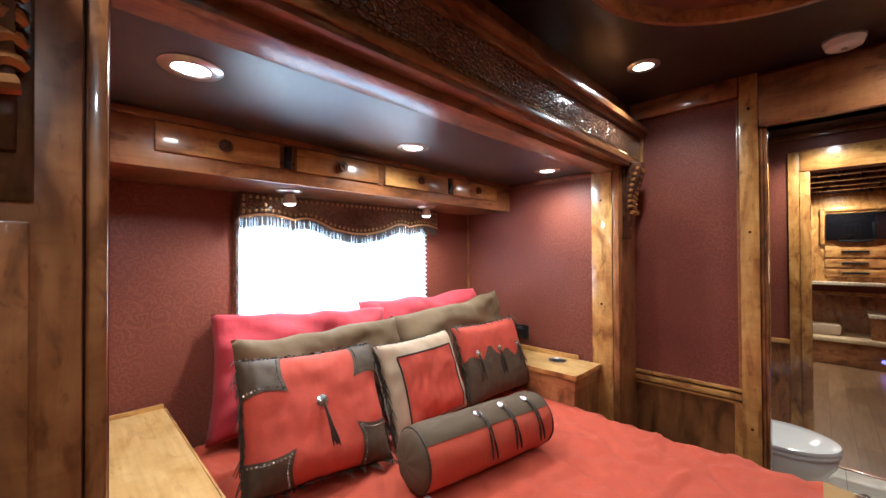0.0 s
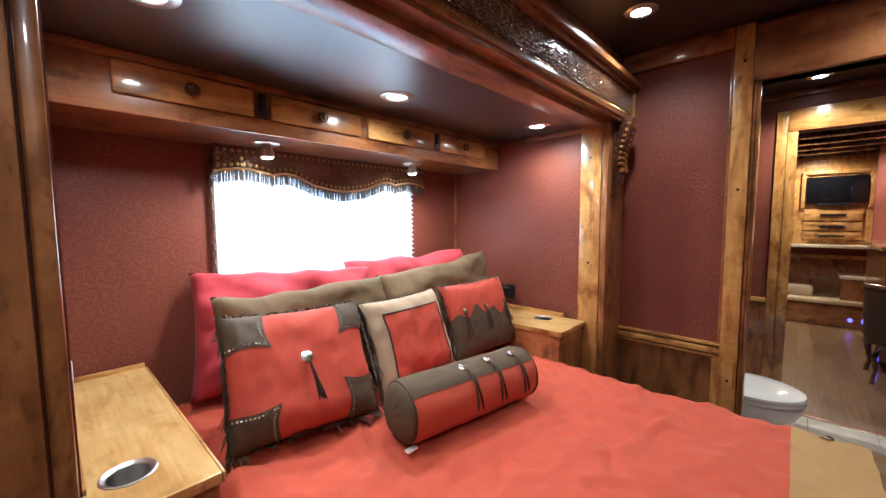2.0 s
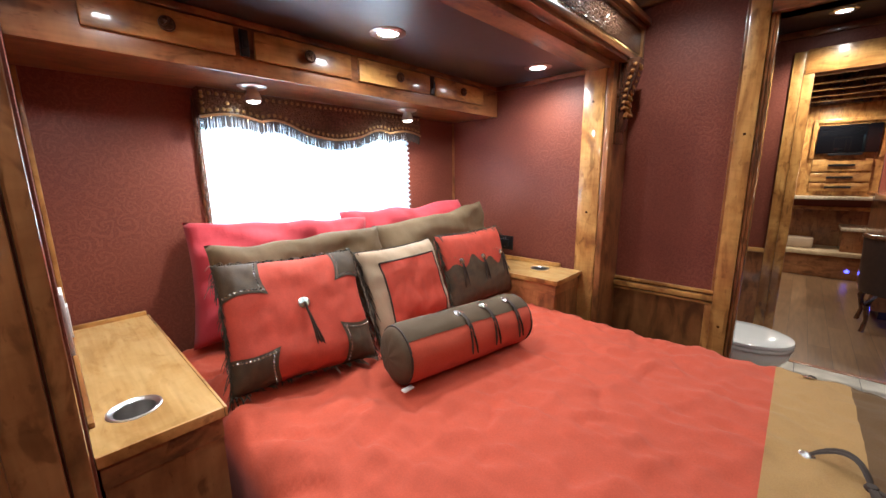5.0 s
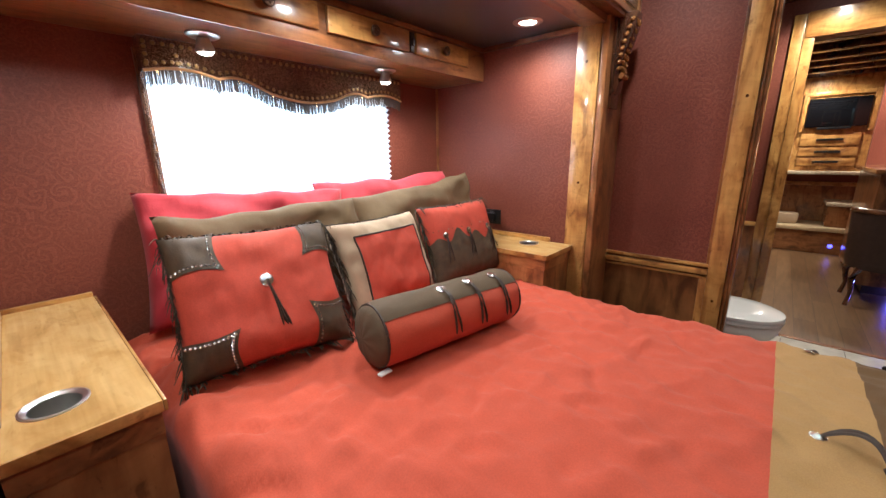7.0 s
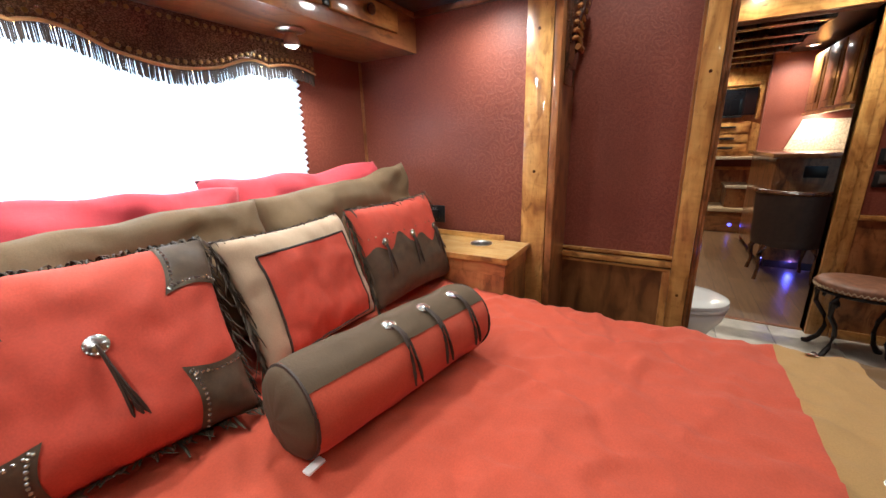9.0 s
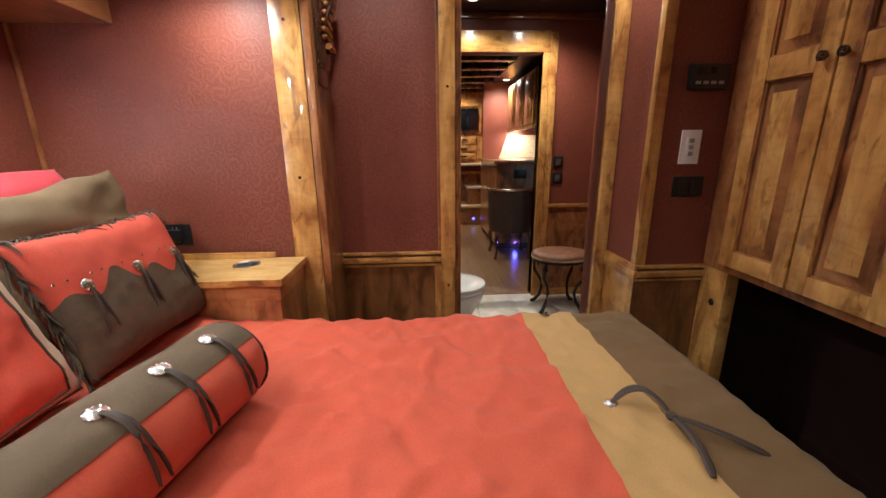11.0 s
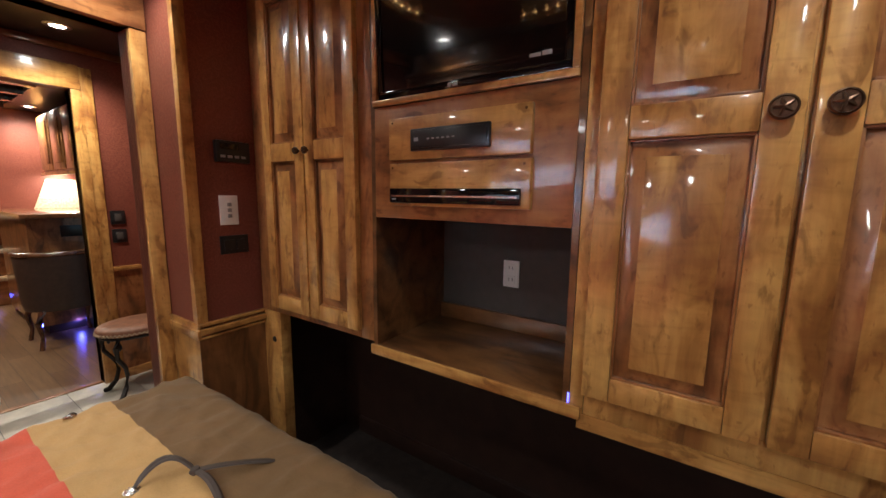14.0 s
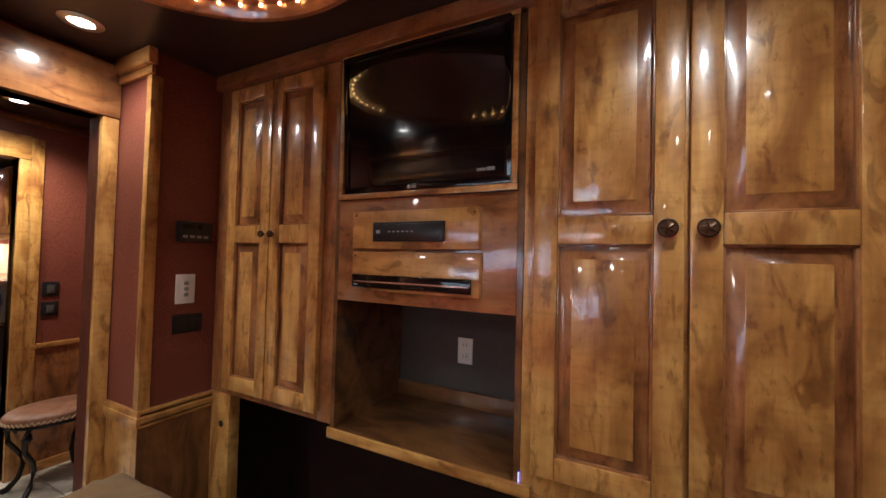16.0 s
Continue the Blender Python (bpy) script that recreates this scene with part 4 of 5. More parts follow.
def pillow_shape(w, h, thick, plump=0.5, sag=0.0, seed=0.0, rough=0.006):
    """The front or back (side 1 or -1) of a cushion, in its own upright frame: x across, z up, front towards -y."""
    def f(u, v, side):
        a, b = 2 * u - 1, 2 * v - 1
        bulge = max(0.0, (1 - a ** 4) * (1 - b ** 4)) ** plump
        inx = 1 - 0.05 * (1 - b * b)
        inz = 1 - 0.06 * (1 - a * a)
        x, z = a * w / 2 * inx, b * h / 2 * inz
        n1 = noise.noise(Vector((a * 2.2 + seed, b * 2.2, side * 3 + seed)))
        n2 = noise.noise(Vector((a * 8 + seed, b * 4 - seed, side * 5)))
        y = -side * (thick / 2 * bulge + rough * (n1 + 0.6 * n2) * min(1, bulge * 2))
        if sag:
            z += 0.016 * noise.noise(Vector((a * 2.6 + seed, 0.3, 4))) * b * b
            y += 0.03 * noise.noise(Vector((a * 2.1 + seed, b * 1.7, 9)))
        z -= sag * (1 - b) * 0.5 * a * a
        return Vector((x, y, z))
    return f


def cushion_body(f, n=36):
    front = surface(lambda u, v: f(u, v, 1), n, n)
    back = surface(lambda u, v: f(u, v, -1), n, n)
    bm = join(front, back)
    bmesh.ops.remove_doubles(bm, verts=bm.verts, dist=0.0008)
    bmesh.ops.recalc_face_normals(bm, faces=bm.faces)
    return bm


def patch(f, u0, u1, v0, v1, lift=0.0018, n=10, curve=None):
    def g(u, v):
        uu, vv = u0 + u * (u1 - u0), v0 + v * (v1 - v0)
        if curve:
            uu, vv = curve(u, v)
        p = f(uu, vv, 1)
        return p + Vector((0, -lift, 0))
    return surface(g, n, n)


def edge_loop(f, n=40):
    pts = []
    for a, b in (((0, 0), (1, 0)), ((1, 0), (1, 1)), ((1, 1), (0, 1)), ((0, 1), (0, 0))):
        for i in range(n):
            t = i / n
            pts.append(f(a[0] + (b[0] - a[0]) * t, a[1] + (b[1] - a[1]) * t, 1))
    return pts


def piping(f, r=0.003):
    pts = edge_loop(f)
    return tube(pts + [pts[0]], r, 6)


def fringe(f, sides, count, length, seed, spread=0.42):
    """Soft leather thongs along chosen sides of a cushion, drooping with their own weight."""
    r = random.Random(seed)
    out = []
    ends = {"bottom": ((0, 0), (1, 0)), "right": ((1, 0), (1, 1)), "top": ((0, 1), (1, 1)), "left": ((0, 0), (0, 1))}
    for s in sides:
        (a0, b0), (a1, b1) = ends[s]
        for i in range(count):
            t = (i + r.random()) / count
            p = f(a0 + (a1 - a0) * t, b0 + (b1 - b0) * t, 1)
            ln = length * r.uniform(0.35, 1.2)
            q = {"bottom": Vector((0, -1, -0.25)), "left": Vector((-0.18, -0.2, -1)), "right": Vector((0.2, -0.3, -1)), "top": Vector((0, -0.7, -0.4))}[s]
            q = (q + Vector((r.uniform(-spread, spread), r.uniform(-0.3, 0.1), r.uniform(-0.3, 0.3)))).normalized()
            up = Vector((0, -0.01, 0.012)) if s == "top" else Vector((0, -0.006, 0.002))
            mid = p + q * ln * 0.45 + up + Vector((r.uniform(-0.006, 0.006), 0, 0))
            end = p + q * ln + Vector((r.uniform(-0.01, 0.01), 0, -0.012 if s in ("left", "right") else 0.0))
            out.append(tube(bez(p, mid, end, 4), 0.0026, 4, [0.9, 1, 1, 0.9, 0.5], 0.45))
    return join(*out)


def cushion(name, label, m, w, h, thick, mat, seed, plump=0.5, sag=0.0, rough=0.006, pipe=None, body="cover"):
    t = thing(name, label, "pillow", m, "pillows on the bed")
    f = pillow_shape(w, h, thick, plump, sag, seed, rough)
    part(body, cushion_body(f), mat, t, "", 80)
    if pipe:
        part("piping", piping(f), pipe, t)
    return t, f


def lean(x, y, z, tilt, turn=0, roll=0):
    """Upright frame whose base middle is at x, y, z, leaning back by tilt degrees."""
    return Matrix.Translation((x, y, z)) @ pose(0, 0, 0, 0, 0, turn) @ pose(0, 0, 0, -tilt, 0, 0) @ pose(0, 0, 0, 0, roll, 0)


def up(m, h):
    return m @ Matrix.Translation((0, 0, h / 2))


cushion("bed_pillow", "crimson cotton bed pillow leaning on the wall", up(lean(0.674, 1.40, 0.725, 16, -10, 3), 0.40), 0.66, 0.41, 0.16, CRIMSON, 1.0, 0.42, 0.02, 0.028)
cushion("bed_pillow", "crimson cotton bed pillow leaning on the wall", up(lean(1.30, 1.385, 0.72, 13, -12, -3), 0.42), 0.67, 0.43, 0.16, CRIMSON, 5.0, 0.42, 0.02, 0.024)
cushion("sham_pillow", "olive brown cotton pillow sham leaning on a red pillow", up(lean(0.685, 1.214, 0.742, 14, 0.6, 0.6), 0.345), 0.63, 0.345, 0.13, OLIVE, 9.0, 0.45, 0.02, 0.024)
cushion("sham_pillow", "olive brown cotton pillow sham leaning on a red pillow", up(lean(1.36, 1.21, 0.73, 15, -9, -7), 0.38), 0.64, 0.395, 0.15, OLIVE, 13.0, 0.45, 0.02, 0.024)

# square pillow with studded corners
S1W, S1H = 0.405, 0.36
p1, f1 = cushion("throw_pillow", "coral suede throw pillow with studded brown corners and concho", up(lean(0.532, 1.015, 0.716, 28, -10, 0.7), S1H), S1W, S1H, 0.15, ROSE, 21.0, 0.45, 0, 0.008)
for u0, v0, wu, wv in ((0, 1, 0.28, -0.32), (1, 1, -0.24, -0.3), (0, 0, 0.3, 0.26), (1, 0, -0.27, 0.34)):
    def bent(u, v, u0=u0, v0=v0, wu=wu, wv=wv):
        k = 0.9 + 0.1 * (1 - math.sin(math.pi * min(1, v)))
        k2 = 0.9 + 0.1 * (1 - math.sin(math.pi * min(1, u)))
        return u0 + wu * u * k, v0 + wv * v * k2
    c = part("corner_patch", patch(f1, 0, 0, 0, 0, 0.0028, 16, bent), PATCH, p1, "olive brown leather corner", 80)
    pts = []
    for k in range(12):
        s = 0.06 + 0.88 * k / 11
        for uv in (bent(0.9, s), bent(s, 0.9)):
            pts.append(f1(*uv, 1) + Vector((0, -0.002, 0)))
    tagged(part("stud_trim", studs(pts, 0.0036, "-y"), SILVER, c, "silver studs"), kind="stuff")
concho(Matrix.Translation(f1(0.5, 0.56, 1) + Vector((0, -0.001, 0))) @ pose(0, 0, 0, 90), p1, 0.016)
cc = f1(0.5, 0.56, 1)
for dx in (-0.006, 0.004, 0.012):
    strap(bez(cc + Vector((0, -0.006, 0)), cc + Vector((0.012, -0.016, -0.06)), cc + Vector((0.022 + dx, 0.006, -0.125)), 10), p1, 0.0055)
tagged(part("fringe", fringe(f1, ("left", "right", "top"), 85, 0.04, 2), THONG, p1, "dark leather thong fringe"), kind="stuff")
tagged(part("bottom_fringe", fringe(f1, ("bottom",), 70, 0.048, 3), THONG, p1, "dark leather thong fringe"), kind="stuff")

# framed pillow
S2W, S2H = 0.395, 0.32
p2, f2 = cushion("throw_pillow", "coral throw pillow framed in cream suede with dark piping", up(lean(0.985, 1.05, 0.718, 22, 5, 0.5), S2H), S2W, S2H, 0.12, CREAM, 31.0, 0.45, 0, 0.008)
part("red_centre", patch(f2, 0.13, 0.87, 0.05, 0.82, 0.0028, 30), ROSE, p2, "coral red centre panel", 80)
loop = [f2(*uv, 1) + Vector((0, -0.003, 0)) for uv in
        [(0.13 + 0.74 * i / 12, 0.82) for i in range(13)] + [(0.87, 0.82 - 0.77 * i / 12) for i in range(1, 13)] + [(0.87 - 0.74 * i / 12, 0.05) for i in range(1, 13)] + [(0.13, 0.05 + 0.77 * i / 12) for i in range(1, 13)]]
part("piping", tube(loop, 0.003, 6), COCOA, p2, "dark brown piping")
part("edge_piping", piping(f2, 0.003), COCOA, p2)
tagged(part("fringe", fringe(f2, ("left",), 60, 0.05, 8), THONG, p2, "dark leather thong fringe"), kind="stuff")
tagged(part("corner_fringe", fringe(f2, ("top",), 22, 0.03, 9), THONG, p2, "sparse leather thongs"), kind="stuff")

# laced pillow
S3W, S3H = 0.39, 0.325
p3, f3 = cushion("throw_pillow", "coral and dark brown throw pillow with conchos and fringe", up(lean(1.375, 1.035, 0.72, 20, -5, -1), S3H), S3W, S3H, 0.12, ROSE, 41.0, 0.45, 0, 0.006)


def lower(u, v):
    top = 0.56 + 0.06 * math.sin(u * 23) * (1 if u < 0.95 else 0.3) - 0.05 * math.cos(u * 9)
    return u, v * top


part("brown_panel", patch(f3, 0, 1, 0, 0.6, 0.0022, 40, lower), PATCH, p3, "dark brown scalloped leather panel", 80)
for u in (0.16, 0.5, 0.84):
    q = f3(u, 0.6, 1)
    concho(Matrix.Translation(q + Vector((0, -0.003, 0))) @ pose(0, 0, 0, 90), p3, 0.014)
    for dx in (-0.006, 0.006):
        strap(bez(q + Vector((0, -0.006, 0)), q + Vector((dx, -0.014, -0.05)), q + Vector((2 * dx, 0.0, -0.11)), 8), p3, 0.0045)
part("stud_trim", studs([f3(u, 0.67, 1) for u in (0.05, 0.1, 0.22, 0.28, 0.42, 0.58, 0.72, 0.78, 0.94)], 0.0034), SILVER, p3, "silver studs")
tagged(part("fringe", fringe(f3, ("top", "right", "left"), 60, 0.045, 5), THONG, p3, "dark leather thong fringe"), kind="stuff")
tagged(part("thong_lacing", fringe(f3, ("left", "right"), 16, 0.03, 6), OLIVE, p3), kind="stuff")

# bolster
A, B, BR = Vector((0.70, 0.835, 0.778)), Vector((1.175, 0.755, 0.772)), 0.086
bolster = thing("bolster_pillow", "round bolster pillow, coral with a brown conchoed band", "pillow", Matrix.Translation(A), "pillows on the bed")
axis = (B - A).normalized()
LEN = (B - A).length
side_v = axis.cross(Vector((0, 0, 1))).normalized()
up_v = side_v.cross(axis)


def roll_point(s, a, lift=0.0):
    """Along the bolster (metres) and round it (degrees from the top, towards the foot of the bed)."""
    edge = min(s, LEN - s)
    r = BR * (1 - 0.05 * max(0, 1 - edge / 0.03) ** 2) + lift
    ang = radians(a)
    n = 0.0035 * noise.noise(Vector((s * 14, math.cos(ang) * 2, math.sin(ang) * 2)))
    return axis * s + (math.sin(ang) * side_v + math.cos(ang) * up_v) * (r + n)


part("cover", surface(lambda u, v: roll_point(u * LEN, v * 360), 40, 48), RED, bolster, "coral red suede", 80)
part("brown_band", surface(lambda u, v: roll_point(0.002 + u * (LEN - 0.004), -38 + v * 84, 0.0018), 40, 16), TAUPE, bolster, "brown suede band", 80)
for s0, sgn in ((0.0, -1), (LEN, 1)):
    def cap(u, v, s0=s0, sgn=sgn):
        r = BR * 0.95 * math.sin(u * math.pi / 2)
        a = v * 2 * math.pi
        d = 0.03 * math.cos(u * math.pi / 2) * (1 - 0.10 * math.cos(9 * a) * u)
        return axis * (s0 + sgn * d) + r * (math.sin(a) * side_v + math.cos(a) * up_v)
    part("end_cap", surface(cap, 10, 40), TAUPE, bolster, "gathered brown suede end", 80)
    part("piping", tube([axis * s0 + BR * 0.955 * (math.sin(a) * side_v + math.cos(a) * up_v) for a in (2 * math.pi * i / 48 for i in range(49))], 0.0035, 6), COCOA, bolster)
for c in ((0.904, 0.796), (1.003, 0.787), (1.108, 0.78)):
    s = (Vector((*c, A.z)) - A).dot(axis)
    q = roll_point(s, 14, 0.002)
    n = (q - axis * s).normalized()
    concho(Matrix.Translation(q) @ n.to_track_quat("Z", "Y").to_matrix().to_4x4(), bolster, 0.0145)
    for d in (-0.004, 0.012):
        strap([roll_point(s + d * k / 6 + 0.004 * k / 6, 14 + 13 * k, 0.006 + 0.004 * math.sin(k)) for k in range(8)], bolster, 0.0042)
part("tag", boxes([(-0.028, 0.008, -0.062, -0.045, -0.082, -0.076)], 0.003), WHITE, bolster, "white care tag")

# ---- closet wall ----
FY = -0.692          # face of the frames; doors stand 22 mm proud of it
TOPZ = 2.0


def panel_door(x0, x1, z0, z1, split, parent, depth=0.022, stile=0.05, name="door"):
    """A cabinet door with two raised panels between bevelled stiles and rails; faces +y."""
    y0, y1 = FY + 0.001, FY + depth
    rail = 0.055
    rows = [(x0, x0 + stile, y0, y1, z0, z1), (x1 - stile, x1, y0, y1, z0, z1)]
    rows += [(x0 + stile, x1 - stile, y0, y1 - 0.0005, a, b) for a, b in ((z0, z0 + rail), (split - 0.033, split + 0.033), (z1 - rail, z1))]
    d = part(name, box(x0 + 0.001, x1 - 0.001, y0 - 0.0005, y0 + 0.004, z0 + 0.001, z1 - 0.001), OAK_Z, parent)
    for k, row in enumerate(rows):
        part("stile" if k < 2 else "rail", box(*row[:2], row[2] + 0.0005, *row[3:], 0.004), OAK_Z, d)
    for a, b in ((z0 + rail, split - 0.033), (split + 0.033, z1 - rail)):
        bm = bmesh.new()
        xa, xb = x0 + stile, x1 - stile
        k = min(0.034, (xb - xa) * 0.26)
        levels = [(0.0, y0 + 0.006), (0.006, y0 + 0.006), (k, y1 - 0.003), (k + 0.002, y1 - 0.002)]
        rings = [[bm.verts.new((px, yy, pz)) for px, pz in ((xa + g, a + g), (xb - g, a + g), (xb - g, b - g), (xa + g, b - g))] for g, yy in levels]
        for p, q in zip(rings, rings[1:]):
            for i in range(4):
                bm.faces.new((p[i], q[i], q[(i + 1) % 4], p[(i + 1) % 4]))
        field = box(xa + k + 0.0015, xb - k - 0.0015, y0 + 0.008, y1 - 0.0015, a + k + 0.0015, b - k - 0.0015, 0.001)
        part("raised_panel", field, OAK_Z, d, "", 20)
        part("panel_slope", bm, DARK_Z, d, "darker stained slope round the panel", 20)
        part("panel_bead", boxes([(xa, xa + 0.005, y0 + 0.007, y1 - 0.006, a, b), (xb - 0.005, xb, y0 + 0.007, y1 - 0.006, a, b), (xa, xb, y0 + 0.007, y1 - 0.006, a, a + 0.005), (xa, xb, y0 + 0.007, y1 - 0.006, b - 0.005, b)], 0.001), DARK_Z, d, "dark glazed bead")
    return d


# narrow wardrobe beside the column
narrow = thing("wardrobe", "narrow glossy maple wardrobe with two raised-panel doors", "wardrobe")
part("body", box(1.112, 1.758, -1.149, FY - 0.02, 0.765, TOPZ), DARK_Z, narrow)
part("face_frame", boxes([(1.658, 1.758, FY - 0.019, FY, 0.765, TOPZ), (1.108, 1.168, FY - 0.019, FY, 0.765, TOPZ), (1.168, 1.658, FY - 0.019, FY - 0.001, 0.765, 0.80), (1.168, 1.658, FY - 0.019, FY - 0.001, 1.975, TOPZ)], 0.003), DARK_Z, narrow)
for x0, x1, kx in ((1.418, 1.662, 1.44), (1.162, 1.412, 1.39)):
    d = panel_door(x0, x1, 0.795, 1.985, 1.405, narrow, 0.022, 0.05)
    knob(pose(kx, FY + 0.022, 1.405, -90), d, 0.013)
part("stub_post", boxes([(1.64, 1.758, FY - 0.05, FY - 0.002, 0.0, 0.764)], 0.004), OAK_Z, narrow)
part("stub_rosette", lathe([(0.0, 0.004), (0.009, 0.004), (0.013, 0.001), (0.013, 0.0), (0, 0)], 20, pose(1.688, FY - 0.002, 0.64, -90)), IRON, narrow)

# television unit
NX0, NX1, NZ0, NZ1 = 0.462, 1.107, 0.757, 1.184
unit = thing("media_cabinet", "maple media cabinet with an open niche below a television", "cabinet")
# Niche sides, floor, strip and top use the wood darkened for shade.
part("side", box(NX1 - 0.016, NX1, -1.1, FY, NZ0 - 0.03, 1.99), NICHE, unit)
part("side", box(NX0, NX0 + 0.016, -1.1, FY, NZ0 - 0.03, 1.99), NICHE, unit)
part("niche_floor", box(NX0 + 0.0165, NX1 - 0.0165, -1.1, FY + 0.002, NZ0 - 0.03, NZ0, 0.002), NICHE, unit, "maple shelf darkened for the shade of the niche")
part("shelf_nosing", box(NX0 - 0.03, NX1 + 0.004, FY + 0.0025, FY + 0.012, NZ0 - 0.03, NZ0 + 0.003, 0.003), OAK_X, unit)
part("niche_back", box(NX0 + 0.0165, NX1 - 0.0165, -1.1, -1.09, NZ0, NZ1 + 0.02), GREYFACE, unit, "grey fabric-covered back")
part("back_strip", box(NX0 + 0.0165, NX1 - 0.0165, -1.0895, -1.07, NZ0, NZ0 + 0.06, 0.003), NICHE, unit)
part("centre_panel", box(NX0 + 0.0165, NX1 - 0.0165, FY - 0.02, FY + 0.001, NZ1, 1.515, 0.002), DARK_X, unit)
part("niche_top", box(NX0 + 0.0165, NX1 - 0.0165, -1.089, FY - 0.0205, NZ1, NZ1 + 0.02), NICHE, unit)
part("front_panel", boxes([(0.578, 1.018, FY + 0.0015, FY + 0.02, 1.355, 1.474)], 0.005), OAK_X, unit)
part("front_panel", boxes([(0.575, 1.015, FY + 0.0015, FY + 0.02, 1.223, 1.346)], 0.005), OAK_X, unit)
for x in (0.593, 1.003):
    for z in (1.46, 1.333):
        part("screw_plug", lathe([(0.0035, 0.0), (0.003, 0.001), (0, 0.001)], 8, pose(x, FY + 0.02, z, -90)), CARVED, unit)
part("tv_frame", boxes([(NX0 + 0.017, NX1 - 0.017, FY, FY + 0.012, 1.516, 1.534), (NX0 + 0.017, NX0 + 0.034, FY, FY + 0.012, 1.534, 1.985), (NX1 - 0.034, NX1 - 0.017, FY, FY + 0.012, 1.534, 1.985), (NX0 + 0.017, NX1 - 0.017, FY, FY + 0.012, 1.985, 2.0)], 0.003), OAK_X, unit)
part("tv_bay_back", box(NX0 + 0.0165, NX1 - 0.0165, -0.8, -0.79, 1.515, 2.0), VOID, unit)
for led in ((NX0 - 0.001, NX0 + 0.003, FY + 0.0015, FY + 0.003, 0.76, 0.785), (1.13, 1.16, FY - 0.018, FY - 0.012, 0.7655, 0.767)):
    part("edge_led", box(*led), BLUE, unit, "faint blue LED strip")

tv = thing("television", "black flat-panel television set in a maple frame", "television")
part("shell", box(NX0 + 0.04, NX1 - 0.04, FY - 0.06, FY - 0.008, 1.54, 1.98, 0.006), BLACK, tv)
bz = boxes([(NX0 + 0.036, NX1 - 0.036, FY - 0.0075, FY + 0.004, 1.536, 1.556), (NX0 + 0.036, NX1 - 0.036, FY - 0.0075, FY + 0.004, 1.962, 1.983),
            (NX0 + 0.036, NX0 + 0.054, FY - 0.0075, FY + 0.004, 1.556, 1.962), (NX1 - 0.054, NX1 - 0.036, FY - 0.0075, FY + 0.004, 1.556, 1.962)], 0.002)
part("bezel", bz, GLOSSBLACK, tv, "glossy black bezel")
part("screen", box(NX0 + 0.0545, NX1 - 0.0545, FY - 0.0075, FY - 0.001, 1.5565, 1.9615), SCREEN, tv, "dark reflective screen")
part("maker_badge", join(lathe([(0.0, 0.0006), (0.006, 0.0006), (0.006, 0)], 16, pose(0.817, FY + 0.004, 1.546, -90)), box(0.792, 0.808, FY + 0.0035, FY + 0.0046, 1.542, 1.55)), GREY, tv, "small pale badge")
part("energy_sticker", boxes([(0.545, 0.568, FY - 0.001, FY - 0.0004, 1.575, 1.585), (0.571, 0.598, FY - 0.001, FY - 0.0004, 1.575, 1.583)]), GREY, tv, "small pale sticker")

tv.matrix_world = Matrix.Translation((0, FY, 1.54)) @ pose(0, 0, 0, -3.2) @ Matrix.Translation((0, -FY, -1.54))

receiver = thing("satellite_receiver", "small black receiver box set in a maple panel", "receiver")
part("body", box(0.681, 0.928, FY + 0.0205, FY + 0.032, 1.377, 1.437, 0.003), BLACK, receiver)
part("front", box(0.688, 0.921, FY + 0.0325, FY + 0.035, 1.384, 1.43, 0.001), BLACK, receiver)
for i in range(6):
    part("button", box(0.78 + 0.016 * i, 0.788 + 0.016 * i, FY + 0.035, FY + 0.036, 1.405, 1.409), GREY, receiver)
part("badge", box(0.898, 0.912, FY + 0.035, FY + 0.0357, 1.402, 1.412), GREY, receiver)
player = thing("disc_player", "slim black disc player set in a maple panel", "disc player")
part("body", box(0.597, 1.007, FY + 0.0205, FY + 0.03, 1.232, 1.274, 0.003), GLOSSBLACK, player)
part("tray_line", box(0.605, 1.0, FY + 0.03, FY + 0.0312, 1.250, 1.2545), SILVER, player, "bright tray line")
part("badge", box(0.983, 0.998, FY + 0.03, FY + 0.031, 1.241, 1.245), GREY, player)
outlet(pose(0.79, -1.09, 0.97, 0, 0, 180), 0.062, 0.1, WHITE, GREY, "white wall outlet in the niche")

# wide wardrobe
wide = thing("wardrobe", "wide glossy maple wardrobe with tall raised-panel doors", "wardrobe")
part("body", box(-0.55, NX0 - 0.001, -1.149, FY - 0.02, 0.74, TOPZ), DARK_Z, wide)
part("face_frame", boxes([(0.428, NX0 - 0.001, FY - 0.019, FY, 0.74, TOPZ), (0.09, 0.115, FY - 0.019, FY, 0.80, 1.99), (-0.26, -0.2, FY - 0.019, FY, 0.74, TOPZ), (-0.2, 0.428, FY - 0.019, FY - 0.001, 0.74, 0.80), (-0.2, 0.428, FY - 0.019, FY - 0.001, 1.99, TOPZ)], 0.003), OAK_Z, wide)
for x0, x1, kx in ((0.108, 0.43, 0.14), (-0.22, 0.098, 0.068)):
    d = panel_door(x0, x1, 0.80, 2.0, 1.405, wide, 0.026, 0.058)
    knob(pose(kx, FY + 0.026, 1.407, -90), d, 0.0205)
part("end_panel", box(-0.55, -0.262, FY - 0.019, FY + 0.004, 0.0, TOPZ, 0.003), OAK_Z, wide)
part("base_rail", box(-0.2, NX0 - 0.02, FY - 0.019, FY - 0.001, 0.70, 0.739, 0.002), OAK_X, wide)
trim("trim_closet_crown", boxes([(-0.9, 1.758, FY - 0.02, FY + 0.03, TOPZ + 0.001, CEIL)], 0.008), DARK_X, "dark stained crown moulding")
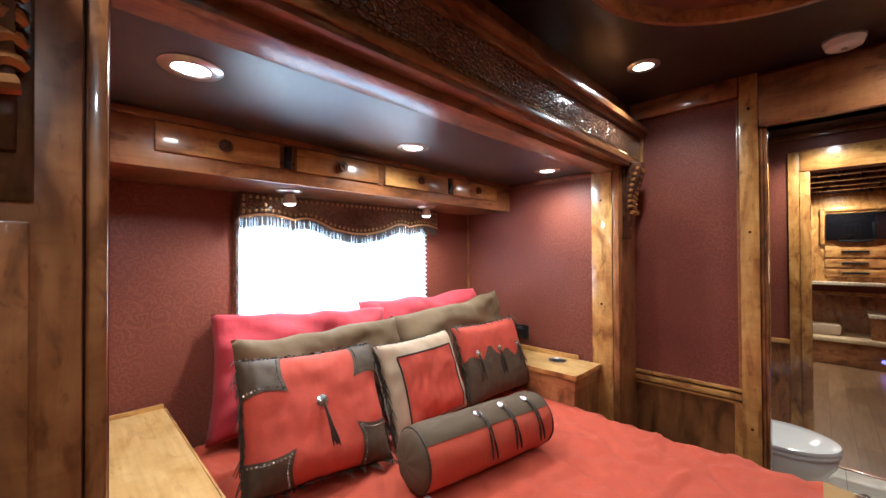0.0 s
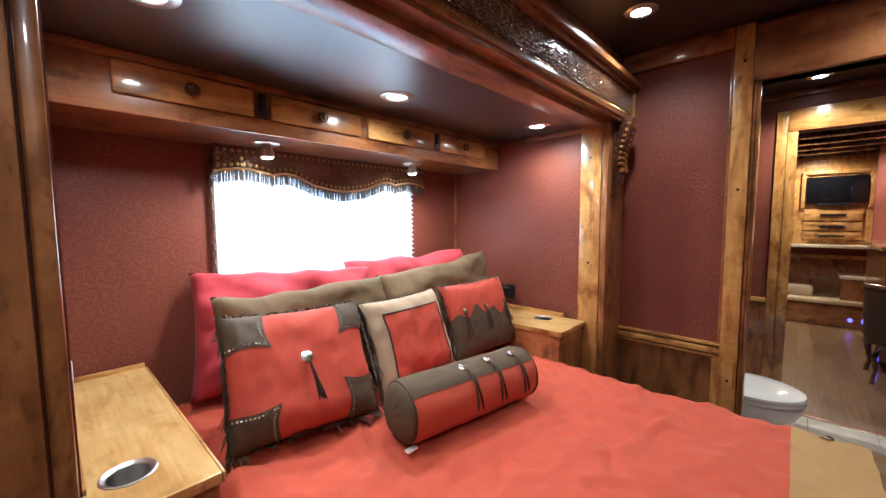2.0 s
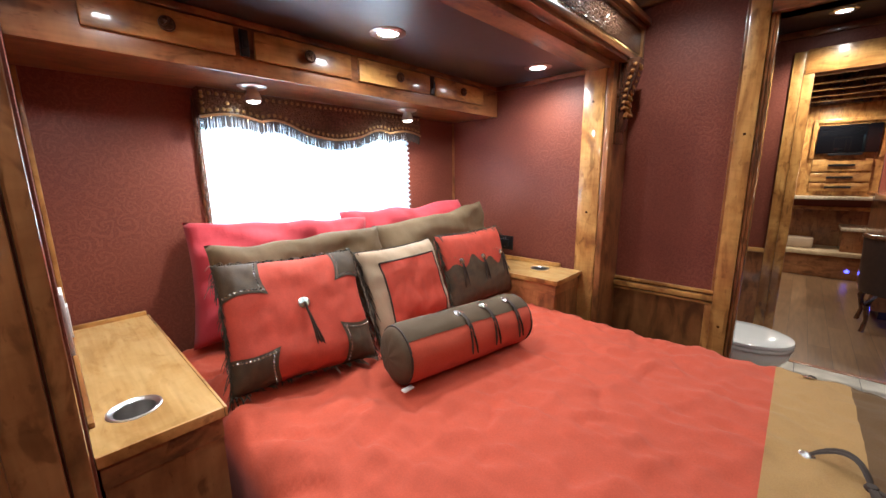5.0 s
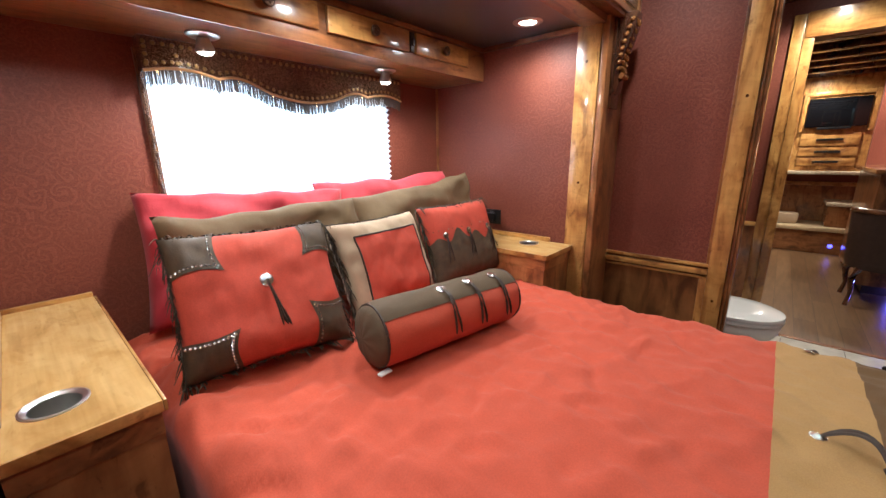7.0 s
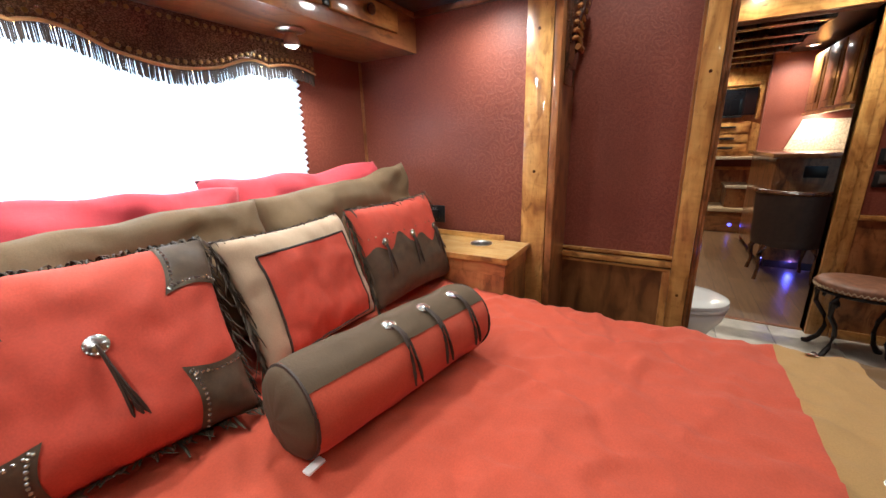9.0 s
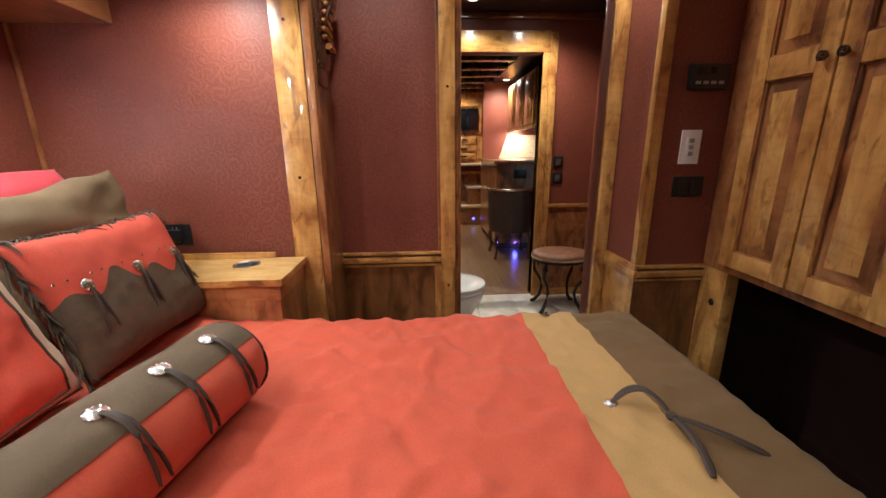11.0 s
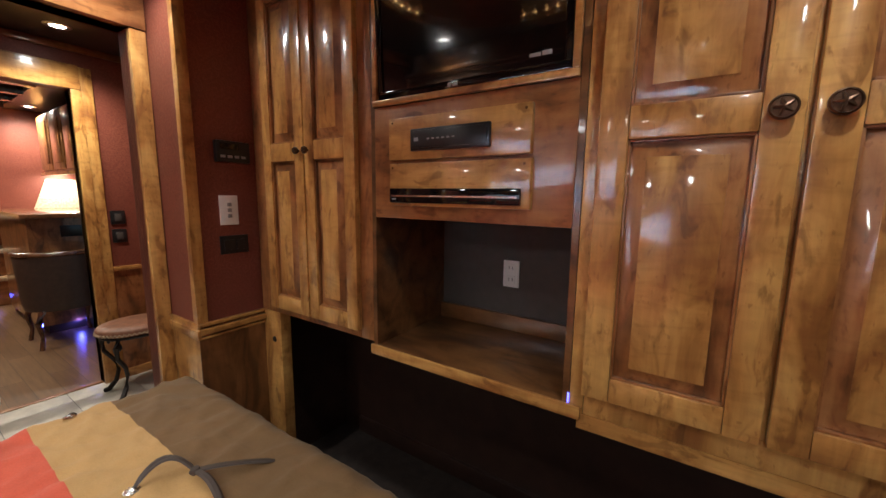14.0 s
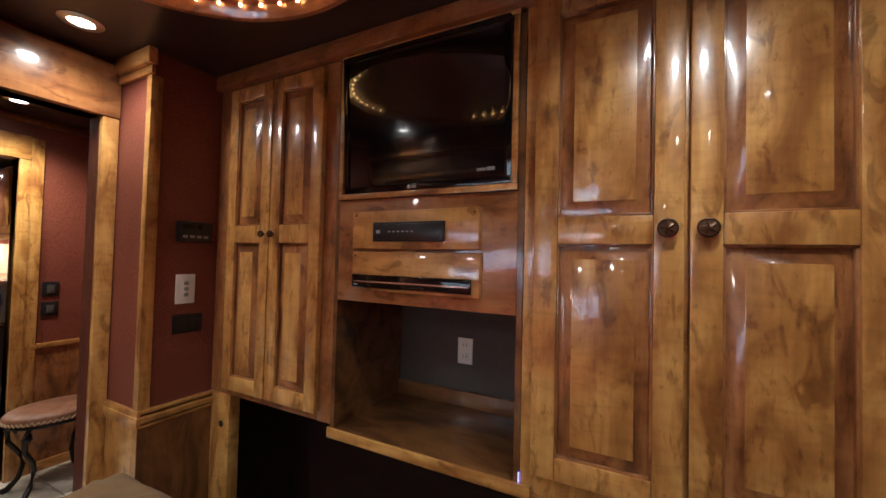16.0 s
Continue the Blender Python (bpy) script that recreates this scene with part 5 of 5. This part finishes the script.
# Recess panels and rail are coloured near black in place of deep shade.
trim("closet_recess", boxes([(-0.9, 1.76, -1.145, -1.14, 0, 0.73), (1.755, 1.765, -1.15, -0.71, 0, CEIL)]), VOID, "space under the wardrobes, its shade put into the colour")
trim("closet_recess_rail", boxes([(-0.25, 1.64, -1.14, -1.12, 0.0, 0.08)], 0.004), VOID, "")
trim("wall_south_fill", boxes([(-0.9, -0.55, -1.14, FY, 0, TOPZ)]), DARK_Z, "stained wood panel")

# ---- controls on the column ----


def wall_item(name, label, cat, x, y, z, rz, build):
    t = thing(name, label, cat, pose(x, y, z, 0, 0, rz))
    build(t)
    return t


def switch_parts(t):
    part("plate", box(-0.035, 0.035, -0.006, 0, -0.057, 0.057, 0.002), WHITE, t, "white plate")
    part("frame", box(-0.017, 0.017, -0.0075, -0.006, -0.034, 0.034, 0.001), WHITE, t)
    for z in (-0.022, 0.0, 0.022):
        part("toggle", box(-0.008, 0.008, -0.012, -0.0075, z - 0.007, z + 0.007, 0.002), GREY, t)


def thermostat_parts(t):
    part("body", box(-0.065, 0.065, -0.022, 0, -0.04, 0.04, 0.006), BLACK, t)
    part("display", box(-0.05, 0.02, -0.0235, -0.022, 0.008, 0.03, 0.001), GLOSSBLACK, t)
    for i in range(4):
        part("button", box(-0.05 + 0.026 * i, -0.032 + 0.026 * i, -0.024, -0.022, -0.024, -0.014, 0.001), GREY, t)


def socket_parts(t):
    part("plate", box(-0.055, 0.055, -0.007, 0, -0.036, 0.036, 0.003), BLACK, t)
    for x in (-0.024, 0.024):
        part("rocker", box(x - 0.018, x + 0.018, -0.011, -0.007, -0.02, 0.02, 0.002), BLACK, t)


def single_parts(t):
    part("plate", box(-0.038, 0.038, -0.008, 0, -0.044, 0.044, 0.006), BLACK, t)
    part("rocker", box(-0.018, 0.018, -0.013, -0.008, -0.024, 0.024, 0.003), GREYFACE, t)


wall_item("light_switch", "white three-way switch plate on dark burgundy wallpaper", "switch", 1.765, -0.577, 1.187, -90, switch_parts)
wall_item("control_panel", "black control panel with a small display", "control panel", 1.765, -0.60, 1.41, -90, thermostat_parts)
wall_item("switch_plate", "black double switch plate", "switch", 1.765, -0.59, 1.052, -90, socket_parts)
for z in (1.085, 0.965):
    wall_item("switch_plate", "black switch plate beside the inner doorway", "switch", 3.38, -0.69, z, -90, single_parts)

# ---- bathroom ----
toilet = thing("toilet", "white porcelain toilet with closed lid", "toilet", pose(2.63, 0.2, 0))


def oval(z, rx, ry, cy=0.0, n=36):
    return [(rx * math.cos(a), cy + ry * math.sin(a), z) for a in (2 * math.pi * i / n for i in range(n))]


def loft(rings):
    bm = bmesh.new()
    vs = [[bm.verts.new(p) for p in r] for r in rings]
    n = len(vs[0])
    for a, b in zip(vs, vs[1:]):
        for i in range(n):
            bm.faces.new((a[i], a[(i + 1) % n], b[(i + 1) % n], b[i]))
    bm.faces.new(vs[0][::-1]), bm.faces.new(vs[-1])
    bmesh.ops.recalc_face_normals(bm, faces=bm.faces)
    return bm


part("bowl", loft([oval(0.0, 0.11, 0.17, 0.05), oval(0.03, 0.11, 0.165, 0.05), oval(0.12, 0.1, 0.14, 0.04), oval(0.22, 0.13, 0.17, 0.02), oval(0.31, 0.17, 0.205, 0.0), oval(0.35, 0.178, 0.212, 0.0), oval(0.36, 0.17, 0.2, 0.0)]), PORCELAIN, toilet, "", 60)
part("seat", loft([oval(0.362, 0.178, 0.214), oval(0.366, 0.184, 0.219), oval(0.378, 0.184, 0.219), oval(0.383, 0.178, 0.212)]), PORCELAIN, toilet, "", 40)
part("lid", loft([oval(0.386, 0.178, 0.213), oval(0.389, 0.184, 0.22), oval(0.402, 0.182, 0.217), oval(0.41, 0.165, 0.195), oval(0.414, 0.1, 0.12)]), PORCELAIN, toilet, "", 40)
part("tank", box(-0.2, 0.2, 0.24, 0.42, 0.28, 0.72, 0.03), PORCELAIN, toilet)
part("tank_base", box(-0.12, 0.12, 0.12, 0.34, 0.0, 0.3, 0.03), PORCELAIN, toilet)

stool = thing("vanity_chair", "wrought iron stool with a brown tooled leather seat", "stool", pose(3.12, -0.66, 0))
part("seat", loft([oval(0.40, 0.15, 0.19), oval(0.405, 0.165, 0.205), oval(0.43, 0.168, 0.208), oval(0.445, 0.155, 0.195), oval(0.452, 0.1, 0.13)]), fabric("tooled_saddle_leather", (0.2, 0.085, 0.045), 0.25, 200, 0.5, 0.0, 30), stool, "brown tooled leather seat", 60)
part("braid", tube([(0.169 * math.cos(a), 0.209 * math.sin(a), 0.404 + 0.014 * (i % 2)) for i, a in ((i, 2 * math.pi * i / 110) for i in range(111))], 0.0042, 5), CREAM, stool, "cream whip-stitched edging")
part("ring", tube([(0.15 * math.cos(a), 0.185 * math.sin(a), 0.385) for a in (2 * math.pi * i / 40 for i in range(41))], 0.009, 8), IRON, stool)
for sx in (-1, 1):
    for sy in (-1, 1):
        pts = [(sx * x, sy * y, z) for x, y, z in ((0.10, 0.13, 0.385), (0.125, 0.155, 0.34), (0.12, 0.15, 0.27), (0.09, 0.11, 0.2), (0.075, 0.1, 0.14), (0.085, 0.115, 0.07), (0.11, 0.145, 0.02), (0.125, 0.16, 0.006))]
        leg = part("leg", tube(pts, 0.0125, 8, [1, 1.2, 1, 0.9, 0.9, 1, 1.2, 1.5]), IRON, stool, "curved wrought iron leg")
        part("scroll", tube([(sx * (0.1 + 0.03 * (1 - k / 14) * math.cos(k * 0.7)), sy * 0.13, 0.33 + 0.03 * (1 - k / 14) * math.sin(k * 0.7)) for k in range(14)], 0.005, 6), IRON, leg)

# ---- living room beyond ----
hutch = thing("media_wall", "maple entertainment wall with a television in a frame", "cabinet")
part("body", box(6.62, 6.999, -0.66, 0.6, 0.97, 2.02), OAK_Z, hutch)
part("ledge", box(6.5, 6.999, -0.70, 0.64, 0.93, 0.969, 0.008), GRANITE, hutch, "cream ledge")
for z0, z1 in ((1.03, 1.12), (1.14, 1.24), (1.26, 1.40)):
    d = part("drawer", box(6.6, 6.619, -0.5, 0.0, z0, z1, 0.005), OAK_Y, hutch)
    part("handle", box(6.585, 6.6, -0.36, -0.14, (z0 + z1) / 2 - 0.012, (z0 + z1) / 2 + 0.012, 0.003), BLACK, d)
part("frame", boxes([(6.59, 6.619, -0.55, 0.02, 1.82, 1.86), (6.59, 6.619, -0.58, -0.53, 1.42, 1.86), (6.59, 6.619, 0.0, 0.04, 1.42, 1.86)], 0.005), OAK_Z, hutch)
tv2 = thing("television", "black television on the far living room wall", "television")
part("screen", box(6.575, 6.618, -0.52, -0.01, 1.47, 1.79, 0.006), GLOSSBLACK, tv2)
part("stand_bar", box(6.57, 6.618, -0.4, -0.12, 1.445, 1.468, 0.003), BLACK, tv2)
trim("wainscot_living", box(6.98, 6.999, -1.6, 1.6, 0, 0.77), DARK_Z, "stained maple wainscot")
trim("dado_living", box(6.965, 6.999, -1.6, 1.6, 0.771, 0.82, 0.005), OAK_Y, "maple dado")
bench = thing("bench", "low upholstered bench with cream cushions", "bench")
part("base", box(6.45, 6.96, -0.62, 0.9, 0.0, 0.27, 0.006), DARK_Y, bench)
part("seat_top", box(6.4, 6.96, -0.62, 0.9, 0.271, 0.32, 0.015), plain("cream_leather", (0.5, 0.36, 0.2), 0.5), bench)
step = thing("step_cabinet", "raised maple step with a cream top", "cabinet")
part("body", box(6.5, 6.96, -0.615, -0.36, 0.321, 0.57), DARK_Z, step)
part("top", box(6.45, 6.96, -0.62, -0.34, 0.571, 0.61, 0.01), GRANITE, step)
pad = solid("bench_pillow", box(6.55, 6.75, -0.13, 0.15, 0.321, 0.45, 0.03), CREAM, "cream cushion on the bench", "cushion")
led = solid("floor_led", lathe([(0.0, 0.02), (0.02, 0.018), (0.022, 0.0), (0, 0)], 16, pose(6.449, -0.45, 0.1, 0, -90)), BLUE, "small blue LED kick light", "light")
kitchen = thing("kitchen_counter", "maple kitchen counter with a cream stone top", "kitchen counter")
part("body", box(4.85, 6.04, -1.59, -0.5, 0.08, 1.02), DARK_Z, kitchen)
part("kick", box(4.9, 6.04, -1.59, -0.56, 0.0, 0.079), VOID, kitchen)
part("worktop", box(4.72, 6.04, -1.59, -0.45, 1.021, 1.06, 0.006), DARK_X, kitchen)
part("backsplash", prism([(-1.3, 1.061), (-0.76, 1.061), (-0.87, 1.37), (-1.3, 1.37)], 0.012, pose(6.048, 0, 0, 0, 0, 90)), GRANITE, kitchen, "cream backsplash")
part("outlet", box(4.845, 4.85, -0.85, -0.7, 0.85, 0.95, 0.002), BLACK, kitchen)
uppers = thing("wall_cabinet", "maple wall cabinets over the counter", "cabinet")
part("body", box(4.6, 5.9, -1.3, -0.85, 1.43, 2.0), DARK_Z, uppers)
for i in range(3):
    d = part("door", box(4.62 + 0.43 * i, 5.02 + 0.43 * i, -0.849, -0.83, 1.45, 1.98, 0.006), OAK_Z, uppers)
    part("raised_panel", box(4.68 + 0.43 * i, 4.96 + 0.43 * i, -0.83, -0.822, 1.51, 1.92, 0.006), OAK_Z, d)
part("end_panel", box(4.585, 4.599, -1.3, -0.85, 1.43, 2.0, 0.004), OAK_Z, uppers)
part("valance", box(4.6, 5.9, -0.848, -0.82, 1.40, 1.429, 0.004), OAK_X, uppers)
chair = thing("barrel_chair", "dark leather barrel chair with carved wooden legs", "chair", pose(4.62, -0.62, 0))


def shell(u, v):
    a = math.pi * (0.5 + u)
    r = 0.24 + 0.02 * v
    return Vector((r * math.cos(a), r * math.sin(a), 0.36 + 0.4 * v))


part("back", join(surface(shell, 24, 6), surface(lambda u, v: shell(u, v) * 0.9 + Vector((0, 0, 0.06)), 24, 6)), DARKHIDE, chair, "curved dark leather back", 60)
part("top_rail", tube([shell(i / 24, 1) * 0.97 + Vector((0, 0, 0.02)) for i in range(25)], 0.02, 8), CARVED, chair, "dark wooden rail")
part("seat", lathe([(0.0, 0.3), (0.23, 0.3), (0.24, 0.36), (0.22, 0.42), (0.0, 0.44)], 28), DARKHIDE, chair)
for sx, sy in ((-1, -1), (-1, 1), (1, -1), (1, 1)):
    part("leg", tube([(sx * 0.16, sy * 0.16, 0.3), (sx * 0.19, sy * 0.19, 0.22), (sx * 0.175, sy * 0.175, 0.1), (sx * 0.19, sy * 0.19, 0.0)], 0.018, 8, [1.4, 1.2, 0.7, 0.9]), CARVED, chair)
